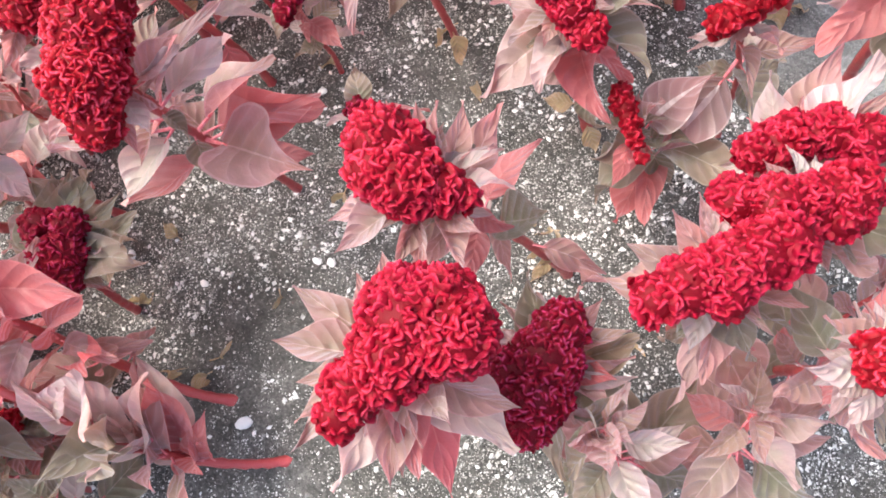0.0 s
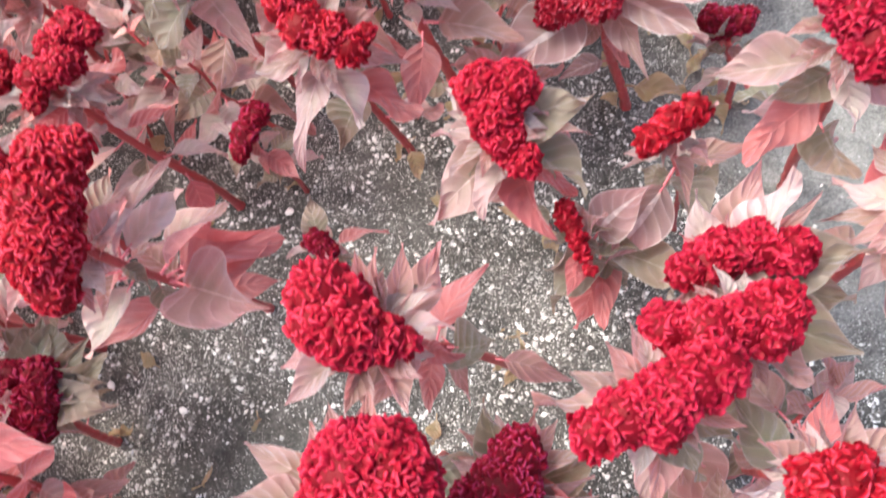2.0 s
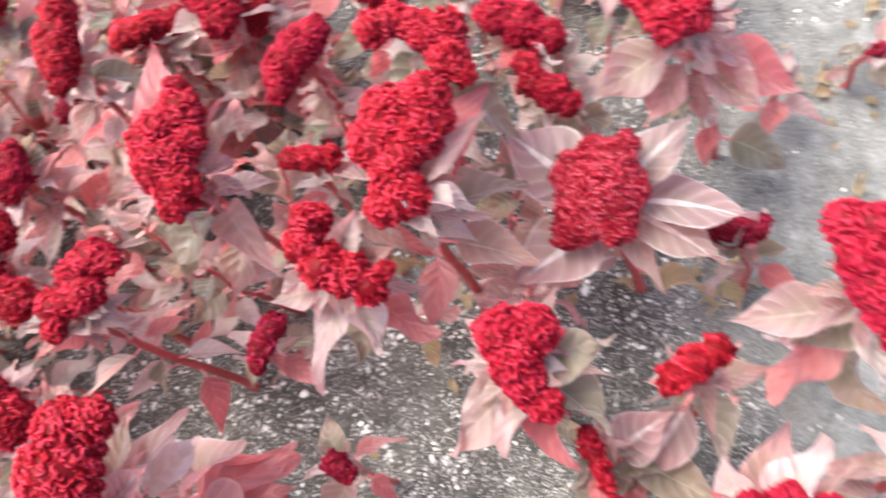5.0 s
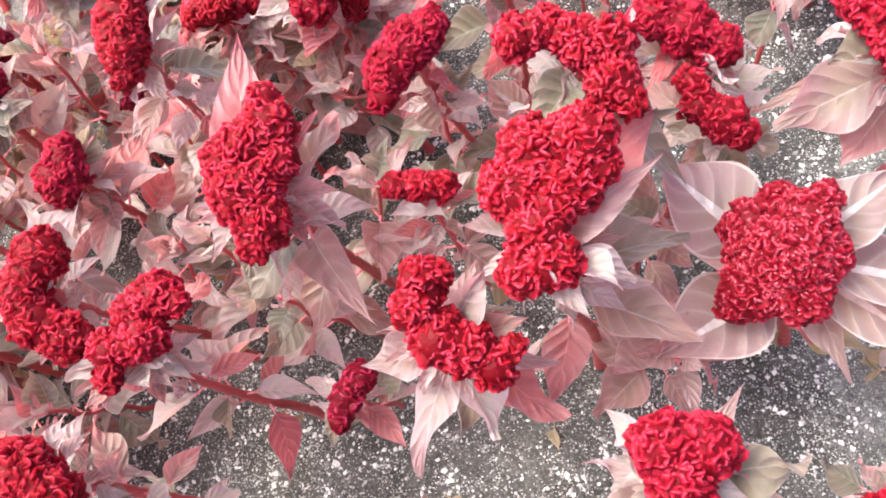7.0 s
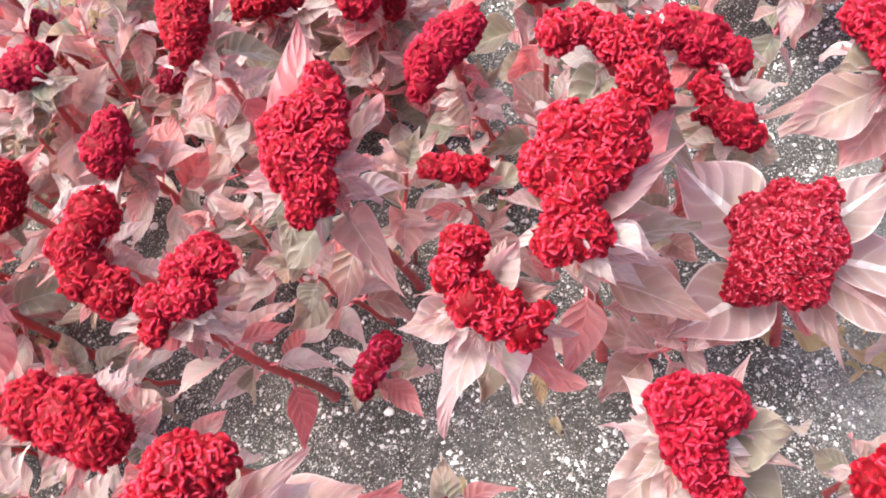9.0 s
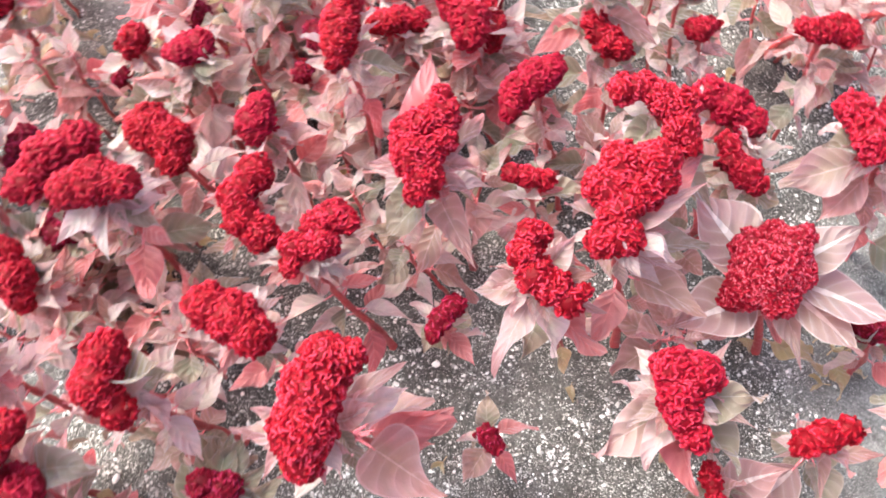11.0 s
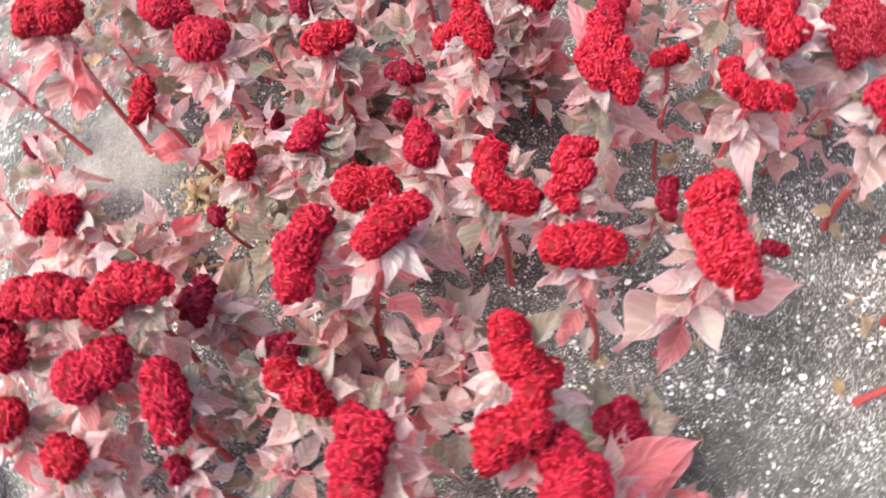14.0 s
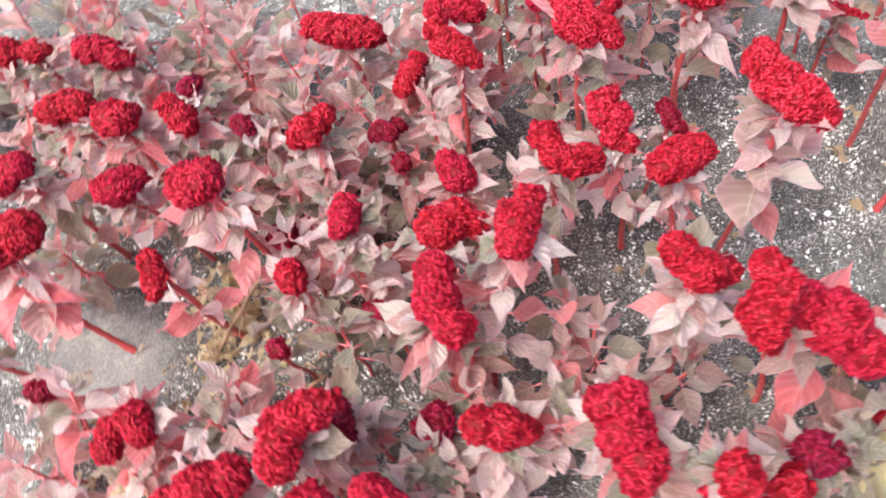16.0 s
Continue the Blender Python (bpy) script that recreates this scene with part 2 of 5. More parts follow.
def soil_material():
    m, tree, bsdf, out = material("grey_gritty_soil")
    space = tree.nodes.new("ShaderNodeTexCoord").outputs["Object"]
    broad, mid, fine = noise_of(tree, 2.6, 4.0, space), noise_of(tree, 30.0, 5.0, space, 0.7), noise_of(tree, 240.0, 4.0, space, 0.7)
    colour = ramp(tree, mid, [(0.25, (0.045, 0.042, 0.039)), (0.5, (0.095, 0.091, 0.084)), (0.75, (0.18, 0.174, 0.162))])
    grain = ramp(tree, fine, [(0.35, (0.4, 0.4, 0.4)), (0.5, (0.85, 0.85, 0.85)), (0.72, (2.0, 2.0, 1.95))])
    colour = mix(tree, 0.8, colour, grain, "MULTIPLY")
    xyz = tree.nodes.new("ShaderNodeSeparateXYZ")
    tree.links.new(space, xyz.inputs[0])
    def patch(cx, cy, rx, ry):
        dx = calc(tree, "POWER", calc(tree, "DIVIDE", calc(tree, "SUBTRACT", xyz.outputs[0], cx), rx), 2.0)
        dy = calc(tree, "POWER", calc(tree, "DIVIDE", calc(tree, "SUBTRACT", xyz.outputs[1], cy), ry), 2.0)
        return calc(tree, "SUBTRACT", 1.35, calc(tree, "ADD", dx, dy))
    # pebbles of two sizes bedded in the soil, white, grey and nearly black
    clump = noise_of(tree, 34.0, 3.0, space, 0.65)
    stones = None
    quiet = tree.nodes.new("ShaderNodeClamp")
    tree.links.new(calc(tree, "ADD", calc(tree, "MAXIMUM", patch(-0.36, 0.02, 0.15, 0.2), calc(tree, "SUBTRACT", patch(-0.19, 0.40, 0.13, 0.09), 0.45)), calc(tree, "SUBTRACT", clump, 0.5)), quiet.inputs[0])
    quiet = quiet.outputs[0]
    for scale, share in ((300.0, 0.50), (520.0, 0.46)):
        cell = node(tree, "ShaderNodeTexVoronoi", Scale=scale)
        tree.links.new(space, cell.inputs["Vector"])
        pick = tree.nodes.new("ShaderNodeSeparateColor")
        tree.links.new(cell.outputs["Color"], pick.inputs[0])
        shade = ramp(tree, pick.outputs[0], [(0.0, (0.035, 0.034, 0.032)), (0.32, (0.11, 0.105, 0.098)), (0.5, (0.25, 0.242, 0.226)), (0.66, (0.55, 0.54, 0.51)), (1.0, (0.86, 0.85, 0.82))])
        inside = calc(tree, "LESS_THAN", cell.outputs["Distance"], calc(tree, "MULTIPLY_ADD", pick.outputs[1], 0.30, 0.22))
        there = calc(tree, "GREATER_THAN", calc(tree, "ADD", calc(tree, "MULTIPLY", pick.outputs[2], 0.45), clump), calc(tree, "MULTIPLY_ADD", quiet, 0.22, share + 0.13))
        mask = calc(tree, "MULTIPLY", inside, there)
        colour = mix(tree, mask, colour, shade)
        rise = calc(tree, "MULTIPLY", mask, calc(tree, "SUBTRACT", 0.7, cell.outputs["Distance"]))
        stones = rise if stones is None else calc(tree, "MAXIMUM", stones, rise)
    damp = ramp(tree, noise_of(tree, 6.5, 3.0, space), [(0.42, (0.62, 0.61, 0.6)), (0.6, (1.0, 1.0, 1.0))])
    colour = mix(tree, 1.0, colour, damp, "MULTIPLY")
    # bare, dusty patches of dry compacted earth between the rows
    pale = patch(-1.01, 1.17, 0.125, 0.135)
    bare = calc(tree, "MAXIMUM", patch(0.50, 0.50, 0.28, 0.42), pale)
    bare = calc(tree, "ADD", bare, calc(tree, "MULTIPLY", calc(tree, "SUBTRACT", broad, 0.5), 2.2))
    bare = calc(tree, "ADD", bare, calc(tree, "MULTIPLY", calc(tree, "SUBTRACT", mid, 0.5), 1.2))
    mask = tree.nodes.new("ShaderNodeClamp")
    tree.links.new(bare, mask.inputs[0])
    dust = ramp(tree, mid, [(0.2, (0.125, 0.124, 0.118)), (0.5, (0.20, 0.20, 0.192)), (0.8, (0.30, 0.298, 0.287))])
    mottle = ramp(tree, noise_of(tree, 14.0, 5.0, space, 0.65), [(0.34, (0.62, 0.61, 0.60)), (0.5, (0.95, 0.95, 0.94)), (0.68, (1.25, 1.25, 1.24))])
    dust = mix(tree, 0.75, dust, mottle, "MULTIPLY")
    chalky = tree.nodes.new("ShaderNodeClamp")
    tree.links.new(pale, chalky.inputs[0])
    dust = mix(tree, calc(tree, "MULTIPLY", chalky.outputs[0], 0.5), dust, (0.42, 0.405, 0.36))
    colour = mix(tree, mask.outputs[0], colour, mix(tree, 0.5, dust, grain, "MULTIPLY"))
    tree.links.new(colour, bsdf.inputs["Base Color"])
    bsdf.inputs["Roughness"].default_value = 0.9
    bump(tree, bsdf, calc(tree, "ADD", calc(tree, "ADD", mid, calc(tree, "MULTIPLY", fine, 0.6)), stones), 0.8, 0.005)
    return m


def grit_material(name, stops, rough=0.6):
    m, tree, bsdf, out = material(name)
    geo = tree.nodes.new("ShaderNodeNewGeometry")
    colour = ramp(tree, geo.outputs["Random Per Island"], stops)
    stain = noise_of(tree, 300.0)
    colour = mix(tree, 0.5, colour, ramp(tree, stain, [(0.25, (0.7, 0.69, 0.67)), (0.55, (1, 1, 1))]), "MULTIPLY")
    tree.links.new(colour, bsdf.inputs["Base Color"])
    bsdf.inputs["Roughness"].default_value = rough
    return m


SOIL = soil_material()
GRIT = grit_material("white_grit", [(0.0, (0.86, 0.85, 0.83)), (0.5, (0.70, 0.69, 0.66)), (0.75, (0.40, 0.39, 0.37)), (0.85, (0.22, 0.21, 0.20)), (1.0, (0.10, 0.09, 0.085))])


def plain(name, stops, scale, rough, relief):
    m, tree, bsdf, out = material(name)
    n = noise_of(tree, scale, 5.0)
    tree.links.new(ramp(tree, n, stops), bsdf.inputs["Base Color"])
    bsdf.inputs["Roughness"].default_value = rough
    bump(tree, bsdf, noise_of(tree, scale * 8, 4.0), 0.5, relief)
    return m


DRY_STEM = plain("dry_brown_stem", [(0.3, (0.22, 0.13, 0.08)), (0.7, (0.36, 0.25, 0.15))], 40, 0.8, 0.001)
GRASS = plain("fresh_green_blade", [(0.3, (0.07, 0.12, 0.045)), (0.7, (0.15, 0.22, 0.085))], 30, 0.5, 0.0005)
CONCRETE = plain("whitewashed_concrete", [(0.3, (0.66, 0.65, 0.62)), (0.7, (0.82, 0.81, 0.79))], 9, 0.8, 0.003)

# ---- the ground ----
WAVES = [(random.uniform(-1, 1) * k, random.uniform(-1, 1) * k, random.uniform(0, 6.28), 0.028 / k) for k in (4, 5, 7, 11, 16, 23, 33, 45)]


def ground_height(x, y):
    """Low unevenness of the soil, in metres."""
    z = 0.0 * x
    for a, b, phase, size in WAVES:
        z = z + size * np.sin(a * x + b * y + phase)
    return z - 0.002


def mesh_object(name, verts, faces, mat, smooth=True):
    me = bpy.data.meshes.new(name)
    me.from_pydata(verts, [], faces)
    me.materials.append(mat)
    if smooth:
        me.polygons.foreach_set("use_smooth", [True] * len(me.polygons))
    me.update()
    return me


def build_ground():
    fine_x, fine_y = np.arange(-1.9, 1.11, 0.016), np.arange(-0.7, 2.31, 0.016)
    xs = np.concatenate([[-60, -20, -8, -4, -2.6], fine_x, [1.7, 3, 6, 15, 60]])
    ys = np.concatenate([[-60, -20, -8, -3, -1.4], fine_y, [2.9, 4, 8, 20, 60]])
    gx, gy = np.meshgrid(xs, ys, indexing="ij")
    gz = ground_height(gx, gy)
    gz += np.random.normal(0, 0.0011, gz.shape) * (np.abs(gx + 0.4) < 1.4)
    n, k = len(xs), len(ys)
    i, j = np.meshgrid(np.arange(n - 1), np.arange(k - 1), indexing="ij")
    a = (i * k + j).ravel()
    me = mesh_object("ground", np.stack([gx, gy, gz], -1).reshape(-1, 3).tolist(), np.stack([a, a + k, a + k + 1, a + 1], 1).tolist(), SOIL)
    return tagged(new("ground", me), "dry grey gritty soil of a flower bed with pale dusty patches", "ground", kind="structure")


def build_grit(count, low, high, name, label):
    """Small angular crumbs lying on the soil, thicker in some patches, thin on the bare dusty earth."""
    rng = np.random.default_rng(5)
    x, y = rng.uniform(-1.6, 0.85, count * 4), rng.uniform(-0.55, 1.75, count * 4)
    field = 0.0 * x
    for span, weight in ((0.030, 0.55), (0.055, 0.75), (0.16, 0.55)):
        for _ in range(9):
            a = rng.uniform(0, 6.28)
            field += weight / 2.1 * np.cos(6.283 / span * (x * math.cos(a) + y * math.sin(a)) + rng.uniform(0, 6.28))
    bare = np.maximum(1.3 - ((x - 0.50) / 0.28) ** 2 - ((y - 0.5) / 0.42) ** 2, 1.3 - ((x + 1.01) / 0.14) ** 2 - ((y - 1.17) / 0.15) ** 2)
    chance = np.clip(0.15 + 0.33 * field, 0.03, 0.62) * np.clip(1 - 1.6 * bare, 0.03, 1)
    chance *= np.clip(1 - 0.75 * np.clip(1.3 - ((x + 0.36) / 0.15) ** 2 - ((y - 0.02) / 0.2) ** 2, 0, 1), 0.2, 1)
    pick = rng.uniform(0, 1, count * 4) < chance
    x, y = x[pick][:count], y[pick][:count]
    count = len(x)
    size = low + (high - low) * rng.uniform(0, 1, count) ** 2.6
    ring = [(math.cos(1.5708 * q), math.sin(1.5708 * q), 0) for q in range(4)]
    shape = np.array(ring + [(0, 0, 1)], float)
    turn = rng.uniform(0, 6.28, count)
    v = shape[None] * rng.uniform(0.6, 1.2, (count, 5, 1)) * np.array([1.2, 0.85, 0.7])
    v[:, 4] += rng.normal(0, 0.25, (count, 3))
    c, s = np.cos(turn)[:, None], np.sin(turn)[:, None]
    v = np.stack([v[..., 0] * c - v[..., 1] * s, v[..., 0] * s + v[..., 1] * c, v[..., 2]], -1) * size[:, None, None]
    v += np.stack([x, y, ground_height(x, y) + size * 0.1], -1)[:, None]
    tri = np.array([(q, (q + 1) % 4, 4) for q in range(4)])
    faces = (tri[None] + 5 * np.arange(count)[:, None, None]).reshape(-1, 3)
    me = mesh_object(name, v.reshape(-1, 3).tolist(), faces.tolist(), GRIT, False)
    return tagged(new(name, me), label, "grit", kind="stuff")


build_ground()
build_grit(88000, 0.0009, 0.0042, "white_grit", "scattered white and grey grit crumbs on the soil")


# ---- leaves ----
SPLIT = {}


def leaf_mesh(name, mat, rng, aspect, fold, curl, wave, twist, petiole=0.24):
    """One leaf, unit length along +x from the stem: round stalk, then a pointed oval blade with a
    folded midrib, puckered side veins and a wavy edge."""
    rows, half = 16, 3
    verts, faces, uvs, slots = [], [], [], []
    bow = lambda s: -curl * s * s + 0.16 * s * (1 if curl > 0 else 0.5)
    sides = 5
    for i in range(5):
        s = petiole * 1.08 * i / 4
        r = 0.019 - 0.007 * i / 4
        for q in range(sides):
            a = 2 * math.pi * q / sides
            verts.append((s, r * math.cos(a), bow(s) + r * math.sin(a) - 0.006))
    for i in range(4):
        for q in range(sides):
            faces.append((i * sides + q, i * sides + (q + 1) % sides, (i + 1) * sides + (q + 1) % sides, (i + 1) * sides + q))
            slots.append(1)
    first = len(verts)
    phase = rng.uniform(0, 6.28)
    lean_side, ridge = rng.uniform(-0.12, 0.12), rng.uniform(0.004, 0.013)
    for i in range(rows):
        u = i / (rows - 1)
        w = aspect * (math.sin(math.pi * u ** 0.74) ** 1.2 * (1 - u) ** 0.12 * 0.60 + 0.012 * (1 - u))
        s = petiole + (1 - petiole) * u
        roll = twist * u
        for j in range(-half, half + 1):
            v = j / half
            y = w * v
            z = fold * abs(y) * (1 - 0.4 * u) + wave * math.sin(9 * u + phase + (2 if v > 0 else 0)) * v * v * (0.4 + u)
            z += 0.016 * math.sin(9 * u + 5 * v + phase) * abs(v) - (0.009 if j == 0 else 0)
            z += ridge * math.cos(6.283 * 5.5 * (u - 0.32 * abs(v))) * min(1, 2 * abs(v)) * (1 - 0.45 * abs(v)) * (1 - u) ** 0.4
            y, z = y * math.cos(roll) - z * math.sin(roll), y * math.sin(roll) + z * math.cos(roll)
            verts.append((s - 0.05 * abs(v) * (1 - u), y + lean_side * u * u, bow(s) + z))
            uvs.append((u, 0.5 + 0.5 * v))
    wide = 2 * half + 1
    for i in range(rows - 1):
        for j in range(wide - 1):
            a = first + i * wide + j
            faces.append((a, a + 1, a + wide + 1, a + wide))
            slots.append(0)
    def finish(title, verts, faces, slots, uvs, mats):
        me = bpy.data.meshes.new(title)
        me.from_pydata(verts, [], faces)
        for one in mats:
            me.materials.append(one)
        me.polygons.foreach_set("material_index", slots)
        me.polygons.foreach_set("use_smooth", [True] * len(faces))
        layer = me.uv_layers.new(name="leaf")
        layer.data.foreach_set("uv", [c for loop in me.loops for c in uvs[loop.vertex_index]])
        me.update()
        return me
    stalk_look = PETIOLE if mat is not DRY_LEAF else DRY_LEAF
    tubes = slots.count(1)
    whole = finish(name, verts, faces, slots, [(0.0, 0.5)] * first + uvs, [mat, stalk_look])
    blade = finish(name + "_blade", verts[first:], [tuple(q - first for q in f) for f in faces[tubes:]], [0] * (len(faces) - tubes), uvs, [mat])
    stalk = finish(name + "_stalk", verts[:first], faces[:tubes], [0] * tubes, [(0.0, 0.5)] * first, [stalk_look])
    SPLIT[whole] = (blade, stalk)
    return whole


def leaf_set(name, mat, count, seed, curl=(-0.4, 1.1), fold=(0.1, 1.15), wave=(0.03, 0.14), wide=(0.36, 0.52)):
    rng = random.Random(seed)
    return [leaf_mesh(name, mat, rng, rng.uniform(*wide), rng.uniform(*fold), rng.uniform(*curl), rng.uniform(*wave),
                      rng.uniform(-0.9, 0.9)) for _ in range(count)]


PINK_LEAVES = leaf_set("pink_leaf", PINK_LEAF, 24, 1)
NARROW_LEAVES = leaf_set("narrow_leaf", PINK_LEAF, 12, 6, (-0.35, 0.35), (0.4, 1.3), (0.01, 0.05), (0.27, 0.38))
CORAL_LEAVES = leaf_set("coral_leaf", CORAL_LEAF, 6, 7)
PALE_LEAVES = leaf_set("pale_leaf", PALE_LEAF, 10, 9, (-0.2, 0.5), (0.3, 1.1), (0.02, 0.08), (0.32, 0.46))
RIBBED_LEAVES = leaf_set("ribbed_leaf", RIBBED_LEAF, 6, 8, (-0.1, 0.5), (0.0, 0.35), (0.02, 0.06), (0.44, 0.54))
GREEN_LEAVES = leaf_set("green_leaf", GREEN_LEAF, 8, 2)
YELLOW_LEAVES = leaf_set("yellow_leaf", YELLOW_LEAF, 2, 3)
STRAW_LEAVES = leaf_set("straw_leaf", STRAW_LEAF, 8, 14, (0.3, 1.2), (0.3, 1.2), (0.10, 0.26), (0.22, 0.40))
DRY_LEAVES = leaf_set("dry_leaf", DRY_LEAF, 10, 4, (0.2, 0.9), (0.2, 0.9), (0.10, 0.26), (0.30, 0.46))


# ---- cockscomb plants ----
def crest_lobes(length, width, bend, rng):
    """Lobes of a crest as (along, across, radius) in millimetres: a bent row of swellings with smaller ones at its flanks."""
    count = int(np.clip(round(2.4 * length / width), 2, 6))
    big, waist = rng.uniform(-0.25, 0.25), rng.uniform(0.05, 0.2)
    lobes = []
    for i in range(count):
        s = i / (count - 1)
        r = 500 * width * (0.72 + 0.24 * math.sin(math.pi * s)) * (1 + big * (2 * s - 1)) * rng.uniform(0.9, 1.08)
        r *= 1 - waist * (i == count // 2)
        along = (s - 0.5) * 1000 * max(length - 0.78 * width, 0.3 * width)
        across = 1000 * bend * length * ((2 * s - 1) ** 2 - 0.4) + rng.normal(0, 70) * width
        lobes.append((along, across, r))
    for _ in range(2 if width > 0.04 else 1):
        along, across, r = lobes[rng.integers(count)]
        lobes.append((along + rng.uniform(-0.3, 0.3) * r, across + rng.choice((-0.5, 0.5)) * r, r * rng.uniform(0.6, 0.75)))
    return lobes


def crest_mesh(lobes, flat, rng, mat, near, fine):
    """A ruffled cockscomb: swollen lobes packed with short winding fleshy frills that stand out from them."""
    # a swelling between neighbours that nearly touch, so that the crest runs on without a notch
    for (u, v, q), (u2, v2, q2) in [(a, b) for i, a in enumerate(lobes) for b in lobes[i + 1:i + 2]]:
        if 0.5 * (q + q2) < math.hypot(u - u2, v - v2) < 1.15 * (q + q2):
            lobes = lobes + [((u + u2) / 2, (v + v2) / 2, 0.44 * (q + q2))]
    gap = 0.0055 if near else 0.0061 if fine else 0.0077
    gap *= 0.82 if max(r for *_, r in lobes) < 13 else 1.0
    tall = 0.0046 if near else 0.0048 if fine else 0.0054
    squash = 0.62 if flat else 0.9
    mid = np.array([(u, v, rng.uniform(-0.12, 0.12) * r - 0.004 * abs(u) * (not flat)) for u, v, r in lobes]) * 0.001
    rad = np.maximum(np.array([r for *_, r in lobes]) * 0.001 - 0.42 * tall, 0.0035)
    scale = np.array([1.0, 1.0, squash])
    verts, faces, tone = [], [], []
    spots, ways = [], []
    for c, r in zip(mid, rad):
        n = max(10, int(4 * math.pi * r * r / (gap * gap * 0.95)))
        k = np.arange(n) + 0.5
        z = 1 - 2 * k / n
        a = k * 2.39996 + rng.uniform(0, 6.28)
        way = np.stack([np.sqrt(1 - z * z) * np.cos(a), np.sqrt(1 - z * z) * np.sin(a), z], -1)
        spot = c + way * r * scale
        keep = way[:, 2] > -0.42
        for c2, r2 in zip(mid, rad):
            if c2 is not c:
                keep &= np.linalg.norm((spot - c2) / scale, axis=1) > 0.96 * r2
        spots.append(spot[keep])
        ways.append(way[keep])
        rows, ring = 9, 14
        first = sum(map(len, verts))
        th, ph = np.meshgrid(np.linspace(0.06, math.pi - 0.06, rows), np.linspace(0, 2 * math.pi, ring, endpoint=False), indexing="ij")
        verts.append((c + np.stack([np.sin(th) * np.cos(ph), np.sin(th) * np.sin(ph), np.cos(th)], -1).reshape(-1, 3) * scale * (r + 0.50 * tall)))
        i, j = np.meshgrid(np.arange(rows - 1), np.arange(ring), indexing="ij")
        p, q = (first + i * ring + j).ravel(), (first + i * ring + (j + 1) % ring).ravel()
        faces.append(np.stack([p, p + ring, q + ring, q], 1))
        # tone 0: gaps between the frills get the painted shade colour
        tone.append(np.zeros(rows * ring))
    spot, n = np.concatenate(spots), np.concatenate(ways)
    k = len(spot)
    wave = rng.normal(0, 1, (10, 3))
    wave *= 2 * math.pi / 0.017 / np.linalg.norm(wave, axis=1, keepdims=True)
    swell = np.cos(spot @ wave.T + rng.uniform(0, 6.28, 10)).sum(1, keepdims=True) / 10 ** 0.5
    spot = spot + rng.normal(0, 0.13 * gap, (k, 3)) + n * swell * 0.0019
    n = n + rng.normal(0, 0.16, (k, 3))
    n /= np.linalg.norm(n, axis=1, keepdims=True)
    t = np.cross(n, rng.normal(0, 1, (k, 3)))
    t /= np.linalg.norm(t, axis=1, keepdims=True)
    b = np.cross(n, t)
    cols, rows = (12, 6) if near else (9, 5) if fine else (8, 5)
    u = np.linspace(-1, 1, cols)[None]
    one = lambda low, high: rng.uniform(low, high, (k, 1))
    half, amp, turn, phase = one(0.75, 1.2) * gap, one(0.3, 0.55) * gap, one(2.2, 4.2), one(0, 6.28)
    lean = half * u
    sway = amp * (np.sin(turn * u + phase) - np.sin(phase))
    slope = np.arctan2(amp * turn * np.cos(turn * u + phase), half)
    ends = (1 - np.abs(u) ** 3.5) ** 0.5
    high = tall * one(0.75, 1.2) * (0.45 + 0.55 * ends) * (1 + 0.16 * np.sin(5 * u + 2 * phase) + 0.05 * rng.normal(0, 1, (k, cols)))
    thick = gap * one(0.42, 0.56) * (0.4 + 0.6 * ends)
    out = np.array((-1, -0.55, -0.2, 0.2, 0.55, 1) if near else (-1, -0.5, 0, 0.5, 1))
    rise = np.array((0, 0.52, 0.96, 0.96, 0.52, 0) if near else (0, 0.58, 1, 0.58, 0))
    side = thick[..., None] * out
    up = high[..., None] * rise - 0.22 * tall
    x = lean[..., None] - side * np.sin(slope)[..., None]
    y = sway[..., None] + side * np.cos(slope)[..., None]
    v = (spot[:, None, None] + t[:, None, None] * x[..., None] + b[:, None, None] * y[..., None] + n[:, None, None] * up[..., None])
    first = sum(map(len, verts))
    verts.append(v.reshape(-1, 3))
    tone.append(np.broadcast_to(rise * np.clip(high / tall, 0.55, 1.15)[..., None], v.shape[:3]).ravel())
    g, i, j = np.meshgrid(np.arange(k), np.arange(cols - 1), np.arange(rows - 1), indexing="ij")
    p = (first + (g * cols + i) * rows + j).ravel()
    faces.append(np.stack([p, p + rows, p + rows + 1, p + 1], 1))
    me = mesh_object("flower_head", np.concatenate(verts).tolist(), np.concatenate(faces).tolist(), mat)
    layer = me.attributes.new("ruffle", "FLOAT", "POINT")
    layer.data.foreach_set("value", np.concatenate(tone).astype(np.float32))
    return me


def tube_mesh(name, points, radii, sides, mat):
    verts, faces = [], []
    for i, (c, r) in enumerate(zip(points, radii)):
        ahead = (points[min(i + 1, len(points) - 1)] - points[max(i - 1, 0)]).normalized()
        side = ahead.orthogonal().normalized() if abs(ahead.z) < 0.2 else ahead.cross(Vector((1, 0, 0.01))).normalized()
        up = side.cross(ahead)
        for q in range(sides):
            a = 2 * math.pi * q / sides
            rr = r * (1 + 0.07 * math.cos(5 * a + 0.15 * i))
            verts.append(c + (side * math.cos(a) + up * math.sin(a)) * rr)
    for i in range(len(points) - 1):
        for q in range(sides):
            faces.append((i * sides + q, i * sides + (q + 1) % sides, (i + 1) * sides + (q + 1) % sides, (i + 1) * sides + q))
    faces += [tuple(range(sides - 1, -1, -1)), tuple(range((len(points) - 1) * sides, len(points) * sides))]
    return mesh_object(name, verts, faces, mat)


